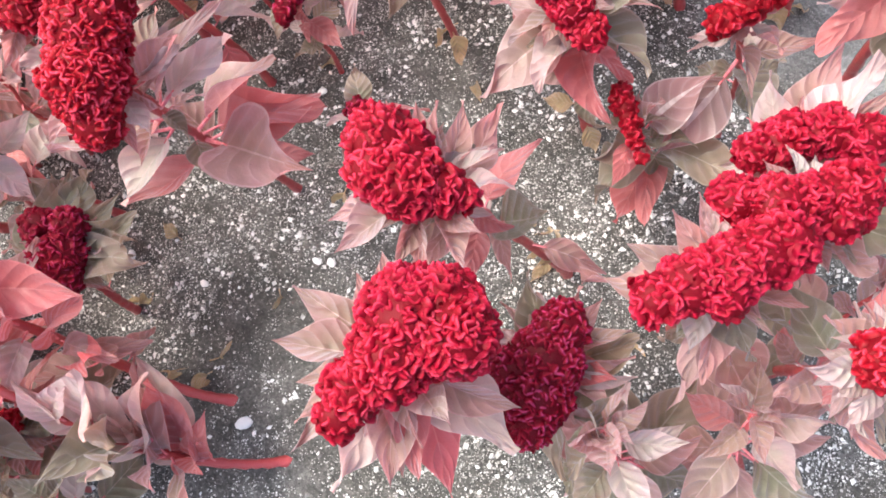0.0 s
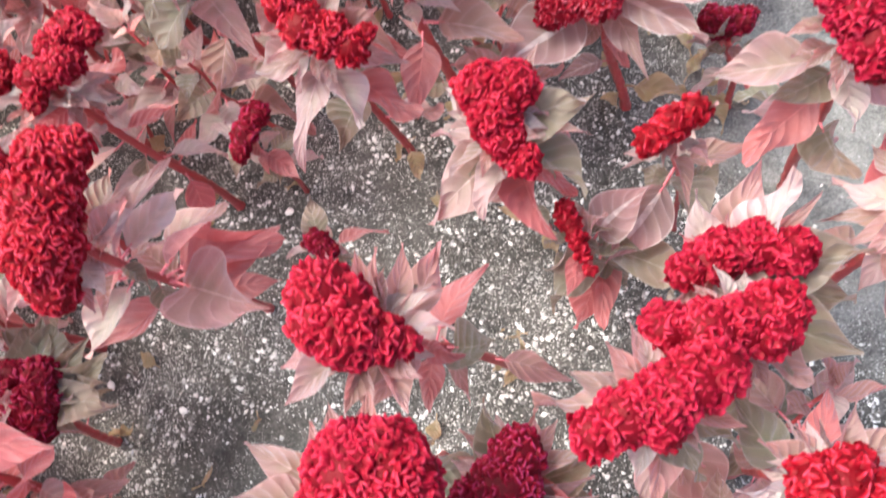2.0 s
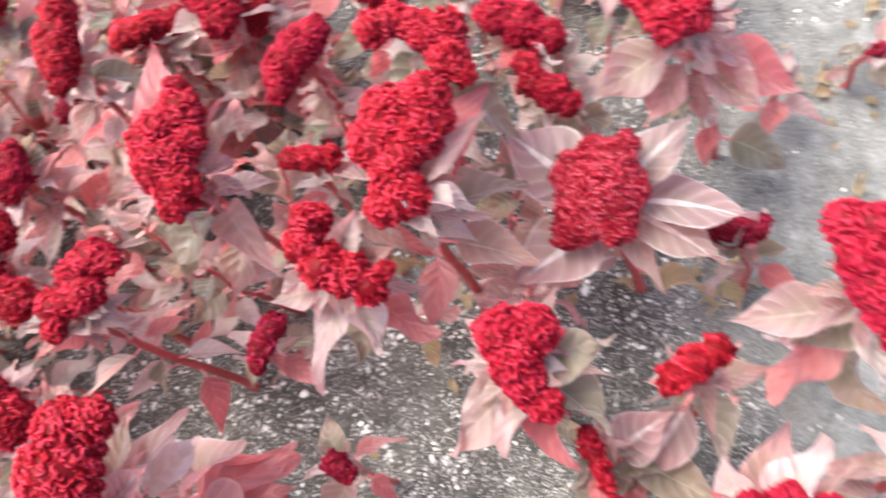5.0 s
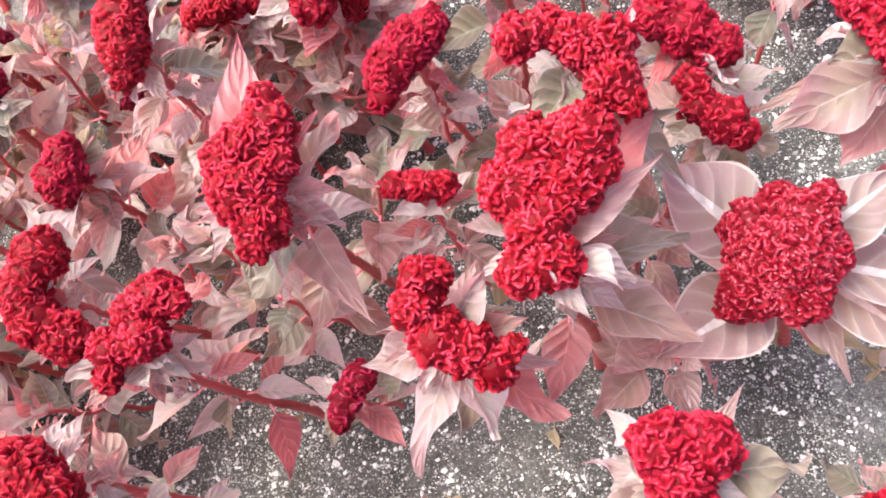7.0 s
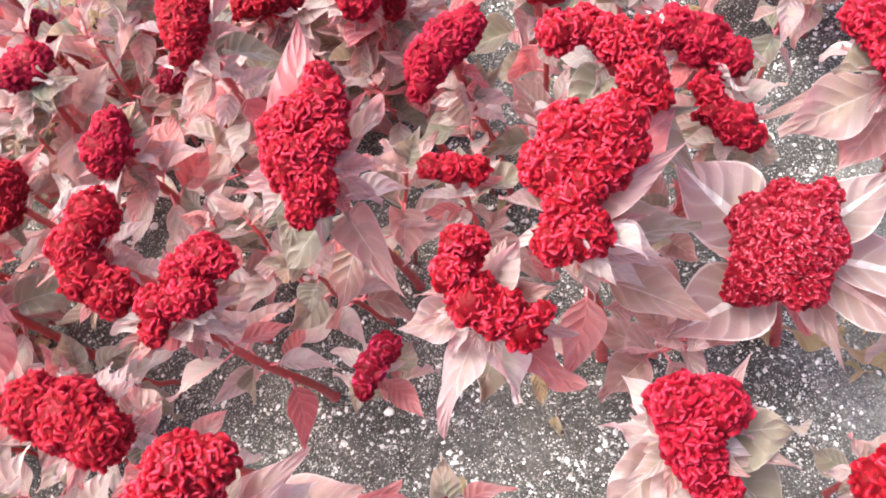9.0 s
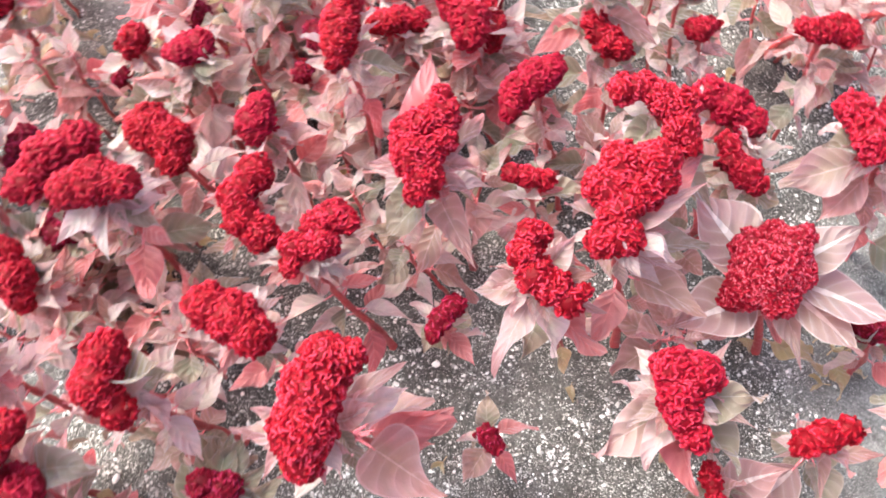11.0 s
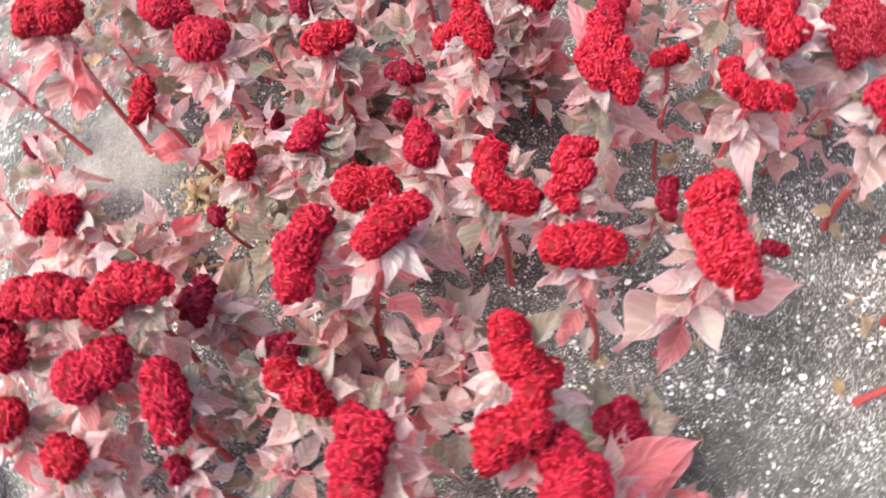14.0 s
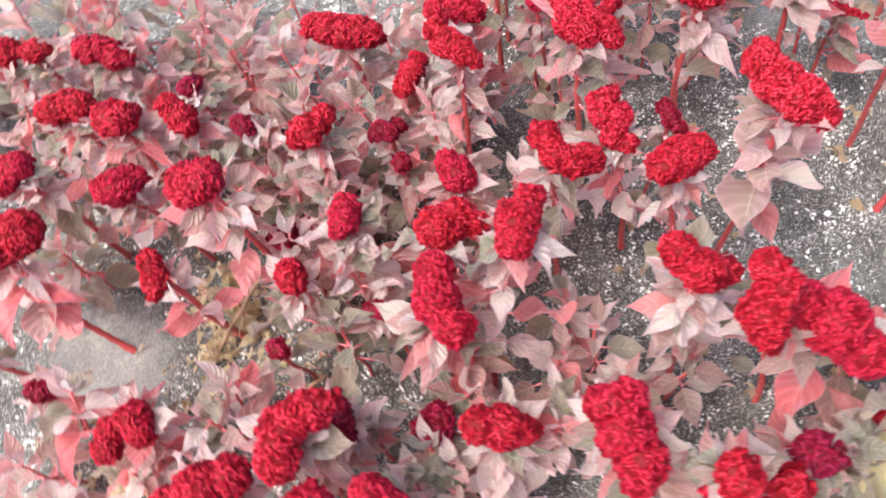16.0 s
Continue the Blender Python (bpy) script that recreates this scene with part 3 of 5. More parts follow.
def part(name, me, parent, m, label=""):
    ob = new(name, me)
    ob.parent = parent
    ob.matrix_basis = m
    return tagged(ob, label)


def leaf_part(me, parent, m, near):
    """A leaf on its plant; on the plants that stand nearest its stalk is a piece of its own."""
    if not near:
        return part("leaf", me, parent, m)
    blade, stalk = SPLIT[me]
    ob = part("leaf", blade, parent, m)
    part("petiole", stalk, ob, Matrix.Identity(4), "crimson leaf stalk")
    return ob


PLANTS = [0]
STEM_LINES = {}


def celosia(base, head, length, width, yaw, pitch, bend=0.0, leaf=0, green=0.0, dark=0.0, flat=0, yellow=0, broad=1.0, lobes=None, via=None):
    """One cockscomb plant: root place on the soil, centre of its crest, the crest's length, width and direction in degrees."""
    PLANTS[0] += 1
    rng, nrng = random.Random(100 + PLANTS[0]), np.random.default_rng(100 + PLANTS[0])
    small = width < 0.04
    foot = Vector((*base, float(ground_height(np.float64(base[0]), np.float64(base[1]))) - 0.004))
    root = new("cockscomb_plant")
    root.empty_display_size = 0.05
    root.matrix_basis = Matrix.Translation(foot)
    size = "small" if small else "large" if width > 0.062 else "upright"
    colour = "dark wine-red" if dark >= 0.5 else "crimson"
    foliage = "greyish green leaves" if green >= 0.5 else "dusty pink leaves"
    tagged(root, f"{size} cockscomb plant with {colour} ruffled head and {foliage}", "flower plant", "cockscomb plants in the bed")
    top = Vector(head) - foot
    ahead = Vector((math.cos(radians(yaw)) * math.cos(radians(pitch)), math.sin(radians(yaw)) * math.cos(radians(pitch)), math.sin(radians(pitch))))
    up = (top.normalized() + Vector((0, 0, 0.8))).normalized()
    side = up.cross(ahead).normalized()
    up = ahead.cross(side).normalized()
    turn = Matrix((ahead, side, up)).transposed().to_4x4()
    near = head[0] > -0.42 and head[1] < 0.66 and width > 0.038
    lobes = lobes or crest_lobes(length, width, bend, nrng)
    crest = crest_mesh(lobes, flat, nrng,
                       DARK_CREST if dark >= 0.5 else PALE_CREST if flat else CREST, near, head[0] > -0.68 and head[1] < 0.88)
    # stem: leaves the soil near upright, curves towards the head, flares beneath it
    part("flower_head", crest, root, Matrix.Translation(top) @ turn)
    along, across, swell = min(lobes, key=lambda o: math.hypot(o[0], o[1]) - 0.6 * o[2])
    neck = top + (ahead * along + side * across) * 0.001 - up * (0.0006 * swell)
    line = []
    for i in range(13):
        q = i / 12
        sway = Vector((math.sin(5 * q + PLANTS[0]), math.cos(4 * q + 2 * PLANTS[0]), 0)) * 0.006 * math.sin(math.pi * q)
        p = Vector((neck.x, neck.y, 0)) * (0.62 * q + 0.38 * q * q) + Vector((0, 0, neck.z * q)) + sway
        if via:
            p = 2 * q * (1 - q) * (Vector(via) - foot) + q * q * neck + sway
        line.append(p)
    thick = (0.0032 if small else 0.0049) * rng.uniform(0.9, 1.15)
    radii = [thick * (1.12 - 0.35 * i / 12) + (0.00022 * swell * ((i - 9) / 3) ** 2 if i > 9 else 0) for i in range(13)]
    fine_line, fine_radii = [], []
    for i in range(49):
        q = i / 4
        k = min(11, int(q))
        knot = 1 + 0.16 * max(0.0, math.cos(1.57 * i + PLANTS[0])) ** 6 + 0.03 * math.sin(2.3 * i)
        flare = 1 + 0.35 * max(0.0, 1 - q) ** 2
        fine_line.append(line[k].lerp(line[k + 1], q - k) + Vector((math.sin(1.9 * i), math.cos(2.6 * i), 0)) * 0.0005)
        fine_radii.append((radii[k] + (radii[k + 1] - radii[k]) * (q - k)) * knot * flare)
    fine_line.insert(0, fine_line[0] * 1.0 - (fine_line[2] - fine_line[0]).normalized() * 0.01 - Vector((0, 0, 0.016)))
    fine_radii.insert(0, fine_radii[0])
    part("stem", tube_mesh("stem", fine_line, fine_radii, 10, STEM), root, Matrix.Identity(4))

    STEM_LINES[root] = line
    count = leaf or (8 if small else 12)
    count = int(count * (2.6 if head[0] < -0.52 else 2.4 if head[1] > 0.5 else 2.3))
    spin = rng.uniform(0, 6.28)
    for i in range(count):
        spin += 2.4 + rng.uniform(-0.35, 0.35)
        high = i / max(1, count - 1)
        crown = high > (0.36 if head[0] < -0.36 else 0.46)
        q = 0.40 + 1.0 * high if not crown else rng.uniform(0.76, 0.985)
        spot = min(11.99, min(q, 0.985) * 12)
        at = line[int(spot)].lerp(line[int(spot) + 1], spot - int(spot))
        reach = rng.uniform(0.028, 0.064) if crown else rng.uniform(0.036, 0.086)
        reach *= (0.78 if small else 1.0) * broad * (1.28 if head[0] < -0.52 else 1.12 if head[1] > 0.5 else 1.0)
        lift = radians(rng.uniform(-8, 34) if crown else rng.uniform(-34, 36))
        away = Vector((math.cos(spin) * math.cos(lift), math.sin(spin) * math.cos(lift), math.sin(lift)))
        normal = (Vector((0, 0, 1)) + Vector((rng.uniform(-0.7, 0.7), rng.uniform(-0.7, 0.7), 0))).normalized()
        across = normal.cross(away).normalized()
        normal = away.cross(across)
        m = Matrix.Translation(at) @ Matrix((away, across, normal)).transposed().to_4x4() @ Matrix.Scale(reach, 4)
        # plants in this region get more pale leaves to imitate brighter light on them
        chance, looks_lit = rng.random(), head[0] < -0.2 and head[1] > 0.4 or head[0] < -0.4 and head[1] > 0.22
        if broad > 1.1 and not crown:
            pool = RIBBED_LEAVES
        elif yellow and i % 5 == 4:
            pool = YELLOW_LEAVES
        elif chance < max(green, 0.16 if looks_lit else 0.27):
            pool = GREEN_LEAVES
        elif chance > (0.90 if crown else 0.82):
            pool = CORAL_LEAVES
        elif chance > (0.36 if looks_lit else 0.54 if head[1] > 0.45 else 0.68):
            pool = PALE_LEAVES
        else:
            pool = NARROW_LEAVES if crown and rng.random() < 0.6 else PINK_LEAVES
        leaf_part(rng.choice(pool), root, m, near)
    # a frill of small pointed leaves close beneath the crest
    frill = 0 if small or flat else 15 if near else 8
    for i in range(frill):
        spin = 2 * math.pi * (i + rng.uniform(-0.3, 0.3)) / frill
        lift = radians(rng.uniform(-25, 26))
        away = Vector((math.cos(spin) * math.cos(lift), math.sin(spin) * math.cos(lift), math.sin(lift)))
        normal = (Vector((0, 0, 1)) + Vector((rng.uniform(-0.9, 0.9), rng.uniform(-0.9, 0.9), 0))).normalized()
        across = normal.cross(away).normalized()
        normal = away.cross(across)
        at = line[12].lerp(line[11], rng.uniform(0.1, 1.0)) + away * 0.12 * width
        m = Matrix.Translation(at) @ Matrix((away, across, normal)).transposed().to_4x4() @ Matrix.Scale(rng.uniform(0.42, 0.85) * width + 0.010, 4)
        part("leaf", rng.choice(NARROW_LEAVES if rng.random() < 0.75 else PALE_LEAVES), root, m)
    for i in range(rng.choice((0, 1, 1, 2))):
        at = line[rng.randint(1, 4)]
        m = Matrix.Translation(at) @ pose(0, 0, 0, rng.uniform(-50, 50), rng.uniform(0, 60), rng.uniform(0, 360)) @ Matrix.Scale(rng.uniform(0.03, 0.055), 4)
        part("withered_leaf", rng.choice(DRY_LEAVES), root, m, "shrivelled tan leaf")
    return root


KINDS = {"pink": PINK_LEAVES, "narrow": NARROW_LEAVES, "coral": CORAL_LEAVES, "green": GREEN_LEAVES, "ribbed": RIBBED_LEAVES, "pale": PALE_LEAVES, "dry": DRY_LEAVES}
GROWN = [0]


def leaf_to(plant, height, tip, kind):
    """One leaf from a point along the plant's stem (0 foot, 1 neck) to its tip in the world."""
    GROWN[0] += 1
    rng = random.Random(900 + GROWN[0])
    line = STEM_LINES[plant]
    spot = min(11.99, height * 12)
    at = line[int(spot)].lerp(line[int(spot) + 1], spot - int(spot))
    me = rng.choice(KINDS[kind])
    end = me.vertices[len(me.vertices) - 4].co
    away = Vector(tip) - plant.matrix_basis.translation - at
    away *= min(1.0, 0.140 / away.length)

    def axes(ahead, normal):
        ahead = ahead.normalized()
        across = normal.cross(ahead).normalized()
        return Matrix((ahead, across, ahead.cross(across))).transposed().to_4x4()
    normal = Vector((rng.uniform(-0.3, 0.3), rng.uniform(-0.3, 0.3), 1))
    m = Matrix.Translation(at) @ axes(away, normal) @ axes(end, Vector((0, 0, 1))).inverted() @ Matrix.Scale(away.length / end.length, 4)
    return leaf_part(me, plant, m, kind != "dry")


plant = celosia((-0.127, 0.094), (-0.100, 0.034, 0.459), 0.109, 0.080, 22, -4, leaf=6, lobes=[(33, 9, 27), (13, 27, 32), (-8, 8, 25), (-34, 1, 19), (-47, -9, 14), (34, 25, 24)])
leaf_to(plant, 0.92, (-0.159, -0.040, 0.410), "pale")
leaf_to(plant, 0.92, (-0.121, -0.036, 0.410), "narrow")
leaf_to(plant, 0.85, (-0.089, -0.047, 0.360), "coral")
leaf_to(plant, 0.86, (-0.042, -0.016, 0.380), "pale")
leaf_to(plant, 0.82, (-0.214, -0.017, 0.340), "pink")
leaf_to(plant, 0.92, (-0.190, 0.004, 0.400), "pink")
leaf_to(plant, 0.90, (-0.105, -0.033, 0.400), "coral")
plant = celosia((-0.005, 0.176), (-0.099, 0.165, 0.444), 0.087, 0.068, -17, -13, leaf=3, lobes=[(-26, 11, 23), (-20, -7, 22), (-2, -11, 24), (-9, 10, 18), (22, -11, 15), (37, -8, 10)])
leaf_to(plant, 0.92, (-0.101, 0.217, 0.430), "narrow")
leaf_to(plant, 0.92, (-0.088, 0.221, 0.420), "narrow")
leaf_to(plant, 0.90, (-0.072, 0.228, 0.400), "narrow")
leaf_to(plant, 0.86, (-0.049, 0.232, 0.380), "pink")
leaf_to(plant, 0.95, (-0.119, 0.215, 0.440), "narrow")
leaf_to(plant, 0.70, (-0.021, 0.233, 0.300), "coral")
leaf_to(plant, 0.66, (-0.016, 0.160, 0.340), "green")
leaf_to(plant, 0.92, (-0.140, 0.130, 0.400), "narrow")
leaf_to(plant, 0.84, (-0.134, 0.118, 0.360), "pink")
leaf_to(plant, 0.80, (-0.119, 0.118, 0.340), "pink")
leaf_to(plant, 0.70, (-0.086, 0.116, 0.280), "coral")
leaf_to(plant, 0.62, (-0.051, 0.120, 0.270), "pink")
leaf_to(plant, 0.20, (-0.014, 0.204, 0.100), "dry")
leaf_to(plant, 0.24, (-0.031, 0.162, 0.120), "dry")
leaf_to(plant, 0.15, (0.001, 0.185, 0.060), "dry")
leaf_to(plant, 0.32, (-0.046, 0.165, 0.140), "dry")
plant = celosia((-0.024, 0.058), (-0.026, 0.041, 0.324), 0.104, 0.063, 69, 9, dark=1, green=.7, leaf=6, lobes=[(35, -4, 20), (7, 0, 28), (-19, 0, 28), (-42, -3, 17), (-6, 18, 19)])
leaf_to(plant, 0.86, (0.049, 0.066, 0.290), "green")
leaf_to(plant, 0.80, (0.052, -0.007, 0.250), "green")
leaf_to(plant, 0.92, (-0.042, 0.023, 0.340), "pale")
leaf_to(plant, 0.92, (-0.065, 0.075, 0.310), "pale")
leaf_to(plant, 0.70, (-0.013, -0.046, 0.200), "green")
leaf_to(plant, 0.90, (-0.036, 0.121, 0.300), "green")
plant = celosia((0.110, 0.108), (0.088, 0.096, 0.425), 0.113, 0.047, 24, -3, leaf=5, lobes=[(-44, -2, 15), (-22, -3, 19), (4, -6, 21), (27, -5, 21), (43, -5, 18), (-6, -20, 14)])
leaf_to(plant, 0.86, (0.037, 0.123, 0.380), "pink")
leaf_to(plant, 0.92, (0.064, 0.135, 0.420), "narrow")
leaf_to(plant, 0.92, (0.081, 0.145, 0.420), "narrow")
leaf_to(plant, 0.86, (0.081, 0.027, 0.360), "pink")
leaf_to(plant, 0.84, (0.108, 0.042, 0.340), "pink")
leaf_to(plant, 0.72, (0.068, 0.014, 0.300), "pink")
leaf_to(plant, 0.80, (0.149, 0.063, 0.340), "green")
leaf_to(plant, 0.60, (0.142, 0.005, 0.240), "pink")
leaf_to(plant, 0.80, (0.006, 0.108, 0.320), "pink")
celosia((0.199, 0.148), (0.147, 0.136, 0.401), 0.095, 0.042, 7, -8, leaf=4, lobes=[(-42, 11, 17), (-16, 2, 21), (8, 2, 20), (33, 6, 20), (23, -9, 16)])
plant = celosia((0.201, 0.132), (0.173, 0.192, 0.353), 0.100, 0.042, 12, -6, green=.5, leaf=7, lobes=[(-39, 7, 15), (-12, 12, 19), (17, 11, 18), (36, -2, 18)])
leaf_to(plant, 0.92, (0.200, 0.267, 0.360), "pink")
leaf_to(plant, 0.92, (0.167, 0.229, 0.360), "narrow")
leaf_to(plant, 0.92, (0.237, 0.237, 0.360), "pink")
leaf_to(plant, 0.86, (0.261, 0.164, 0.300), "green")
leaf_to(plant, 0.90, (0.274, 0.195, 0.330), "green")
leaf_to(plant, 0.84, (0.251, 0.123, 0.320), "green")
leaf_to(plant, 0.90, (0.150, 0.256, 0.350), "pale")
leaf_to(plant, 0.94, (0.222, 0.250, 0.370), "pale")
plant = celosia((-0.340, 0.300), (-0.343, 0.267, 0.445), 0.128, 0.069, 89, 22, leaf=4, lobes=[(48, -16, 23), (52, -34, 17), (18, -6, 30), (-18, -2, 31), (-49, -4, 20)])
leaf_to(plant, 0.60, (-0.216, 0.216, 0.300), "pink")
leaf_to(plant, 0.64, (-0.242, 0.310, 0.330), "pink")
leaf_to(plant, 0.58, (-0.239, 0.324, 0.220), "coral")
leaf_to(plant, 0.56, (-0.426, 0.216, 0.240), "coral")
leaf_to(plant, 0.70, (-0.469, 0.250, 0.300), "pink")
leaf_to(plant, 0.72, (-0.373, 0.186, 0.330), "pale")
leaf_to(plant, 0.78, (-0.270, 0.334, 0.390), "pink")
leaf_to(plant, 0.80, (-0.264, 0.313, 0.370), "pale")
leaf_to(plant, 0.85, (-0.299, 0.301, 0.400), "pink")
leaf_to(plant, 0.62, (-0.232, 0.311, 0.220), "coral")
leaf_to(plant, 0.75, (-0.430, 0.239, 0.360), "pink")
plant = celosia((-0.548, 0.150), (-0.497, 0.174, 0.238), 0.073, 0.051, -85, -14, green=.9, dark=1, leaf=1, lobes=[(-26, -14, 18), (-22, 13, 18), (4, -2, 27), (28, 1, 18)])
leaf_to(plant, 0.93, (-0.431, 0.213, 0.215), "green")
leaf_to(plant, 0.93, (-0.418, 0.163, 0.215), "green")
leaf_to(plant, 0.93, (-0.487, 0.264, 0.215), "green")
leaf_to(plant, 0.93, (-0.531, 0.260, 0.215), "green")
leaf_to(plant, 0.93, (-0.451, 0.238, 0.215), "green")
leaf_to(plant, 0.93, (-0.508, 0.269, 0.215), "green")
leaf_to(plant, 0.93, (-0.430, 0.186, 0.215), "green")
leaf_to(plant, 0.93, (-0.567, 0.229, 0.215), "green")
leaf_to(plant, 0.93, (-0.572, 0.190, 0.215), "green")
leaf_to(plant, 0.93, (-0.456, 0.141, 0.215), "green")
leaf_to(plant, 0.93, (-0.509, 0.120, 0.215), "green")
celosia((0.191, 0.048), (0.182, 0.033, 0.443), 0.064, 0.045, -20, -15)
plant = celosia((0.026, 0.357), (0.010, 0.338, 0.346), 0.090, 0.061, -73, -23, leaf=5, lobes=[(-36, -7, 20), (-26, 19, 21), (-10, -5, 22), (12, -5, 18), (36, 3, 14)])
leaf_to(plant, 0.80, (-0.074, 0.287, 0.270), "pink")
leaf_to(plant, 0.84, (-0.024, 0.276, 0.300), "pale")
leaf_to(plant, 0.74, (0.035, 0.263, 0.250), "coral")
leaf_to(plant, 0.80, (-0.059, 0.363, 0.300), "pink")
leaf_to(plant, 0.85, (0.071, 0.284, 0.300), "green")
leaf_to(plant, 0.90, (0.079, 0.325, 0.330), "pink")
leaf_to(plant, 0.90, (0.086, 0.355, 0.340), "green")
leaf_to(plant, 0.95, (0.048, 0.402, 0.360), "pink")
leaf_to(plant, 0.95, (-0.034, 0.367, 0.360), "pink")
plant = celosia((0.093, 0.292), (0.058, 0.269, 0.237), 0.065, 0.024, -68, -15, green=.5, leaf=6, lobes=[(-26, 1, 9), (-12, 0, 10), (4, -2, 8), (20, -3, 6), (35, -6, 5)])
leaf_to(plant, 0.62, (0.024, 0.254, 0.180), "green")
leaf_to(plant, 0.62, (0.025, 0.217, 0.170), "green")
leaf_to(plant, 0.60, (0.168, 0.220, 0.170), "green")
leaf_to(plant, 0.70, (0.119, 0.254, 0.200), "green")
leaf_to(plant, 0.50, (0.045, 0.202, 0.130), "coral")
leaf_to(plant, 0.50, (0.073, 0.196, 0.130), "coral")
leaf_to(plant, 0.75, (0.135, 0.306, 0.240), "ribbed")
plant = celosia((0.178, 0.337), (0.147, 0.324, 0.313), 0.063, 0.033, 28, 10, leaf=7, lobes=[(-16, 5, 14), (4, 5, 15), (25, 3, 12)])
leaf_to(plant, 0.70, (0.083, 0.253, 0.180), "ribbed")
leaf_to(plant, 0.66, (0.169, 0.252, 0.220), "green")
leaf_to(plant, 0.90, (0.180, 0.299, 0.290), "pink")
leaf_to(plant, 0.90, (0.104, 0.306, 0.290), "pink")
leaf_to(plant, 0.80, (0.159, 0.276, 0.250), "pink")
celosia((-0.286, 0.457), (-0.262, 0.430, 0.238), 0.065, 0.034, 65, 14, green=.4, dark=.6, lobes=[(18, 0, 14), (-3, 6, 14), (-25, 5, 10)])
celosia((-0.193, 0.304), (-0.190, 0.295, 0.237), 0.038, 0.022, -46, -19, dark=1, leaf=5)
plant = celosia((0.146, 0.506), (0.100, 0.517, 0.302), 0.108, 0.078, 62, 21, leaf=1, flat=1, broad=1.35, lobes=[(-7, -2, 35), (-40, 8, 24), (2, 24, 23), (24, -8, 22), (2, -25, 22), (-32, -25, 22), (42, -14, 12), (-58, 15, 13), (30, 16, 13)])
leaf_to(plant, 0.92, (0.010, 0.614, 0.290), "ribbed")
leaf_to(plant, 0.86, (0.010, 0.553, 0.270), "pink")
leaf_to(plant, 0.84, (-0.002, 0.446, 0.250), "ribbed")
leaf_to(plant, 0.82, (0.145, 0.420, 0.235), "pink")
leaf_to(plant, 0.90, (0.201, 0.430, 0.260), "ribbed")
leaf_to(plant, 0.93, (0.251, 0.461, 0.270), "ribbed")
leaf_to(plant, 0.95, (0.198, 0.570, 0.300), "ribbed")
leaf_to(plant, 0.70, (0.066, 0.553, 0.200), "green")
leaf_to(plant, 0.70, (0.093, 0.616, 0.220), "green")
leaf_to(plant, 0.62, (0.138, 0.462, 0.180), "coral")
leaf_to(plant, 0.75, (0.086, 0.481, 0.200), "pink")
leaf_to(plant, 0.20, (0.229, 0.474, 0.060), "dry")
plant = celosia((0.313, 0.368), (0.266, 0.347, 0.419), 0.106, 0.046, -80, -24, leaf=6, lobes=[(-44, -3, 16), (-37, 11, 16), (-18, -3, 18), (5, 3, 19), (27, 8, 19), (42, 3, 12)])
leaf_to(plant, 0.86, (0.178, 0.355, 0.340), "pink")
leaf_to(plant, 0.76, (0.204, 0.301, 0.280), "coral")
leaf_to(plant, 0.86, (0.269, 0.280, 0.360), "pale")
leaf_to(plant, 0.90, (0.342, 0.320, 0.380), "pink")
leaf_to(plant, 0.95, (0.312, 0.375, 0.410), "pink")
leaf_to(plant, 0.84, (0.321, 0.298, 0.350), "pink")
celosia((0.528, 0.407), (0.388, 0.437, 0.423), 0.081, 0.054, -79, -24)
plant = celosia((0.302, 0.224), (0.308, 0.213, 0.421), 0.102, 0.047, 68, 22, lobes=[(33, -3, 23), (17, 14, 18), (0, -12, 23), (-19, 1, 20), (-41, 2, 14)])
leaf_to(plant, 0.84, (0.298, 0.286, 0.310), "pink")
leaf_to(plant, 0.82, (0.265, 0.262, 0.300), "pale")
leaf_to(plant, 0.78, (0.250, 0.236, 0.290), "pink")
leaf_to(plant, 0.82, (0.258, 0.205, 0.300), "pink")
leaf_to(plant, 0.80, (0.325, 0.145, 0.300), "coral")
leaf_to(plant, 0.72, (0.277, 0.180, 0.260), "pale")
plant = celosia((-0.051, 0.493), (-0.063, 0.517, 0.416), 0.122, 0.065, 67, 14, leaf=5, lobes=[(49, -5, 23), (33, 24, 24), (7, 27, 24), (19, -2, 23), (-16, 4, 21), (-46, 7, 17), (-33, -10, 19), (36, -22, 13)])
leaf_to(plant, 0.70, (0.034, 0.448, 0.290), "pink")
leaf_to(plant, 0.86, (-0.002, 0.479, 0.350), "pink")
leaf_to(plant, 0.95, (0.013, 0.552, 0.410), "pink")
leaf_to(plant, 0.82, (-0.019, 0.466, 0.330), "pale")
leaf_to(plant, 0.80, (-0.059, 0.456, 0.330), "pale")
leaf_to(plant, 0.90, (0.024, 0.623, 0.360), "coral")
leaf_to(plant, 0.80, (0.034, 0.531, 0.300), "green")
leaf_to(plant, 0.30, (-0.073, 0.478, 0.100), "dry")
plant = celosia((-0.277, 0.593), (-0.279, 0.576, 0.407), 0.125, 0.064, 82, 19, leaf=5, lobes=[(55, 1, 12), (33, -2, 22), (7, 24, 25), (-15, 15, 27), (8, -13, 16), (-37, -1, 22), (-53, 3, 15)])
leaf_to(plant, 0.87, (-0.362, 0.553, 0.370), "pink")
leaf_to(plant, 0.76, (-0.350, 0.505, 0.280), "green")
leaf_to(plant, 0.74, (-0.229, 0.484, 0.280), "pink")
leaf_to(plant, 0.82, (-0.245, 0.550, 0.360), "pale")
leaf_to(plant, 0.95, (-0.292, 0.678, 0.440), "coral")
leaf_to(plant, 0.90, (-0.242, 0.626, 0.400), "coral")
leaf_to(plant, 0.60, (-0.317, 0.479, 0.200), "pink")
leaf_to(plant, 0.88, (-0.230, 0.633, 0.380), "pink")
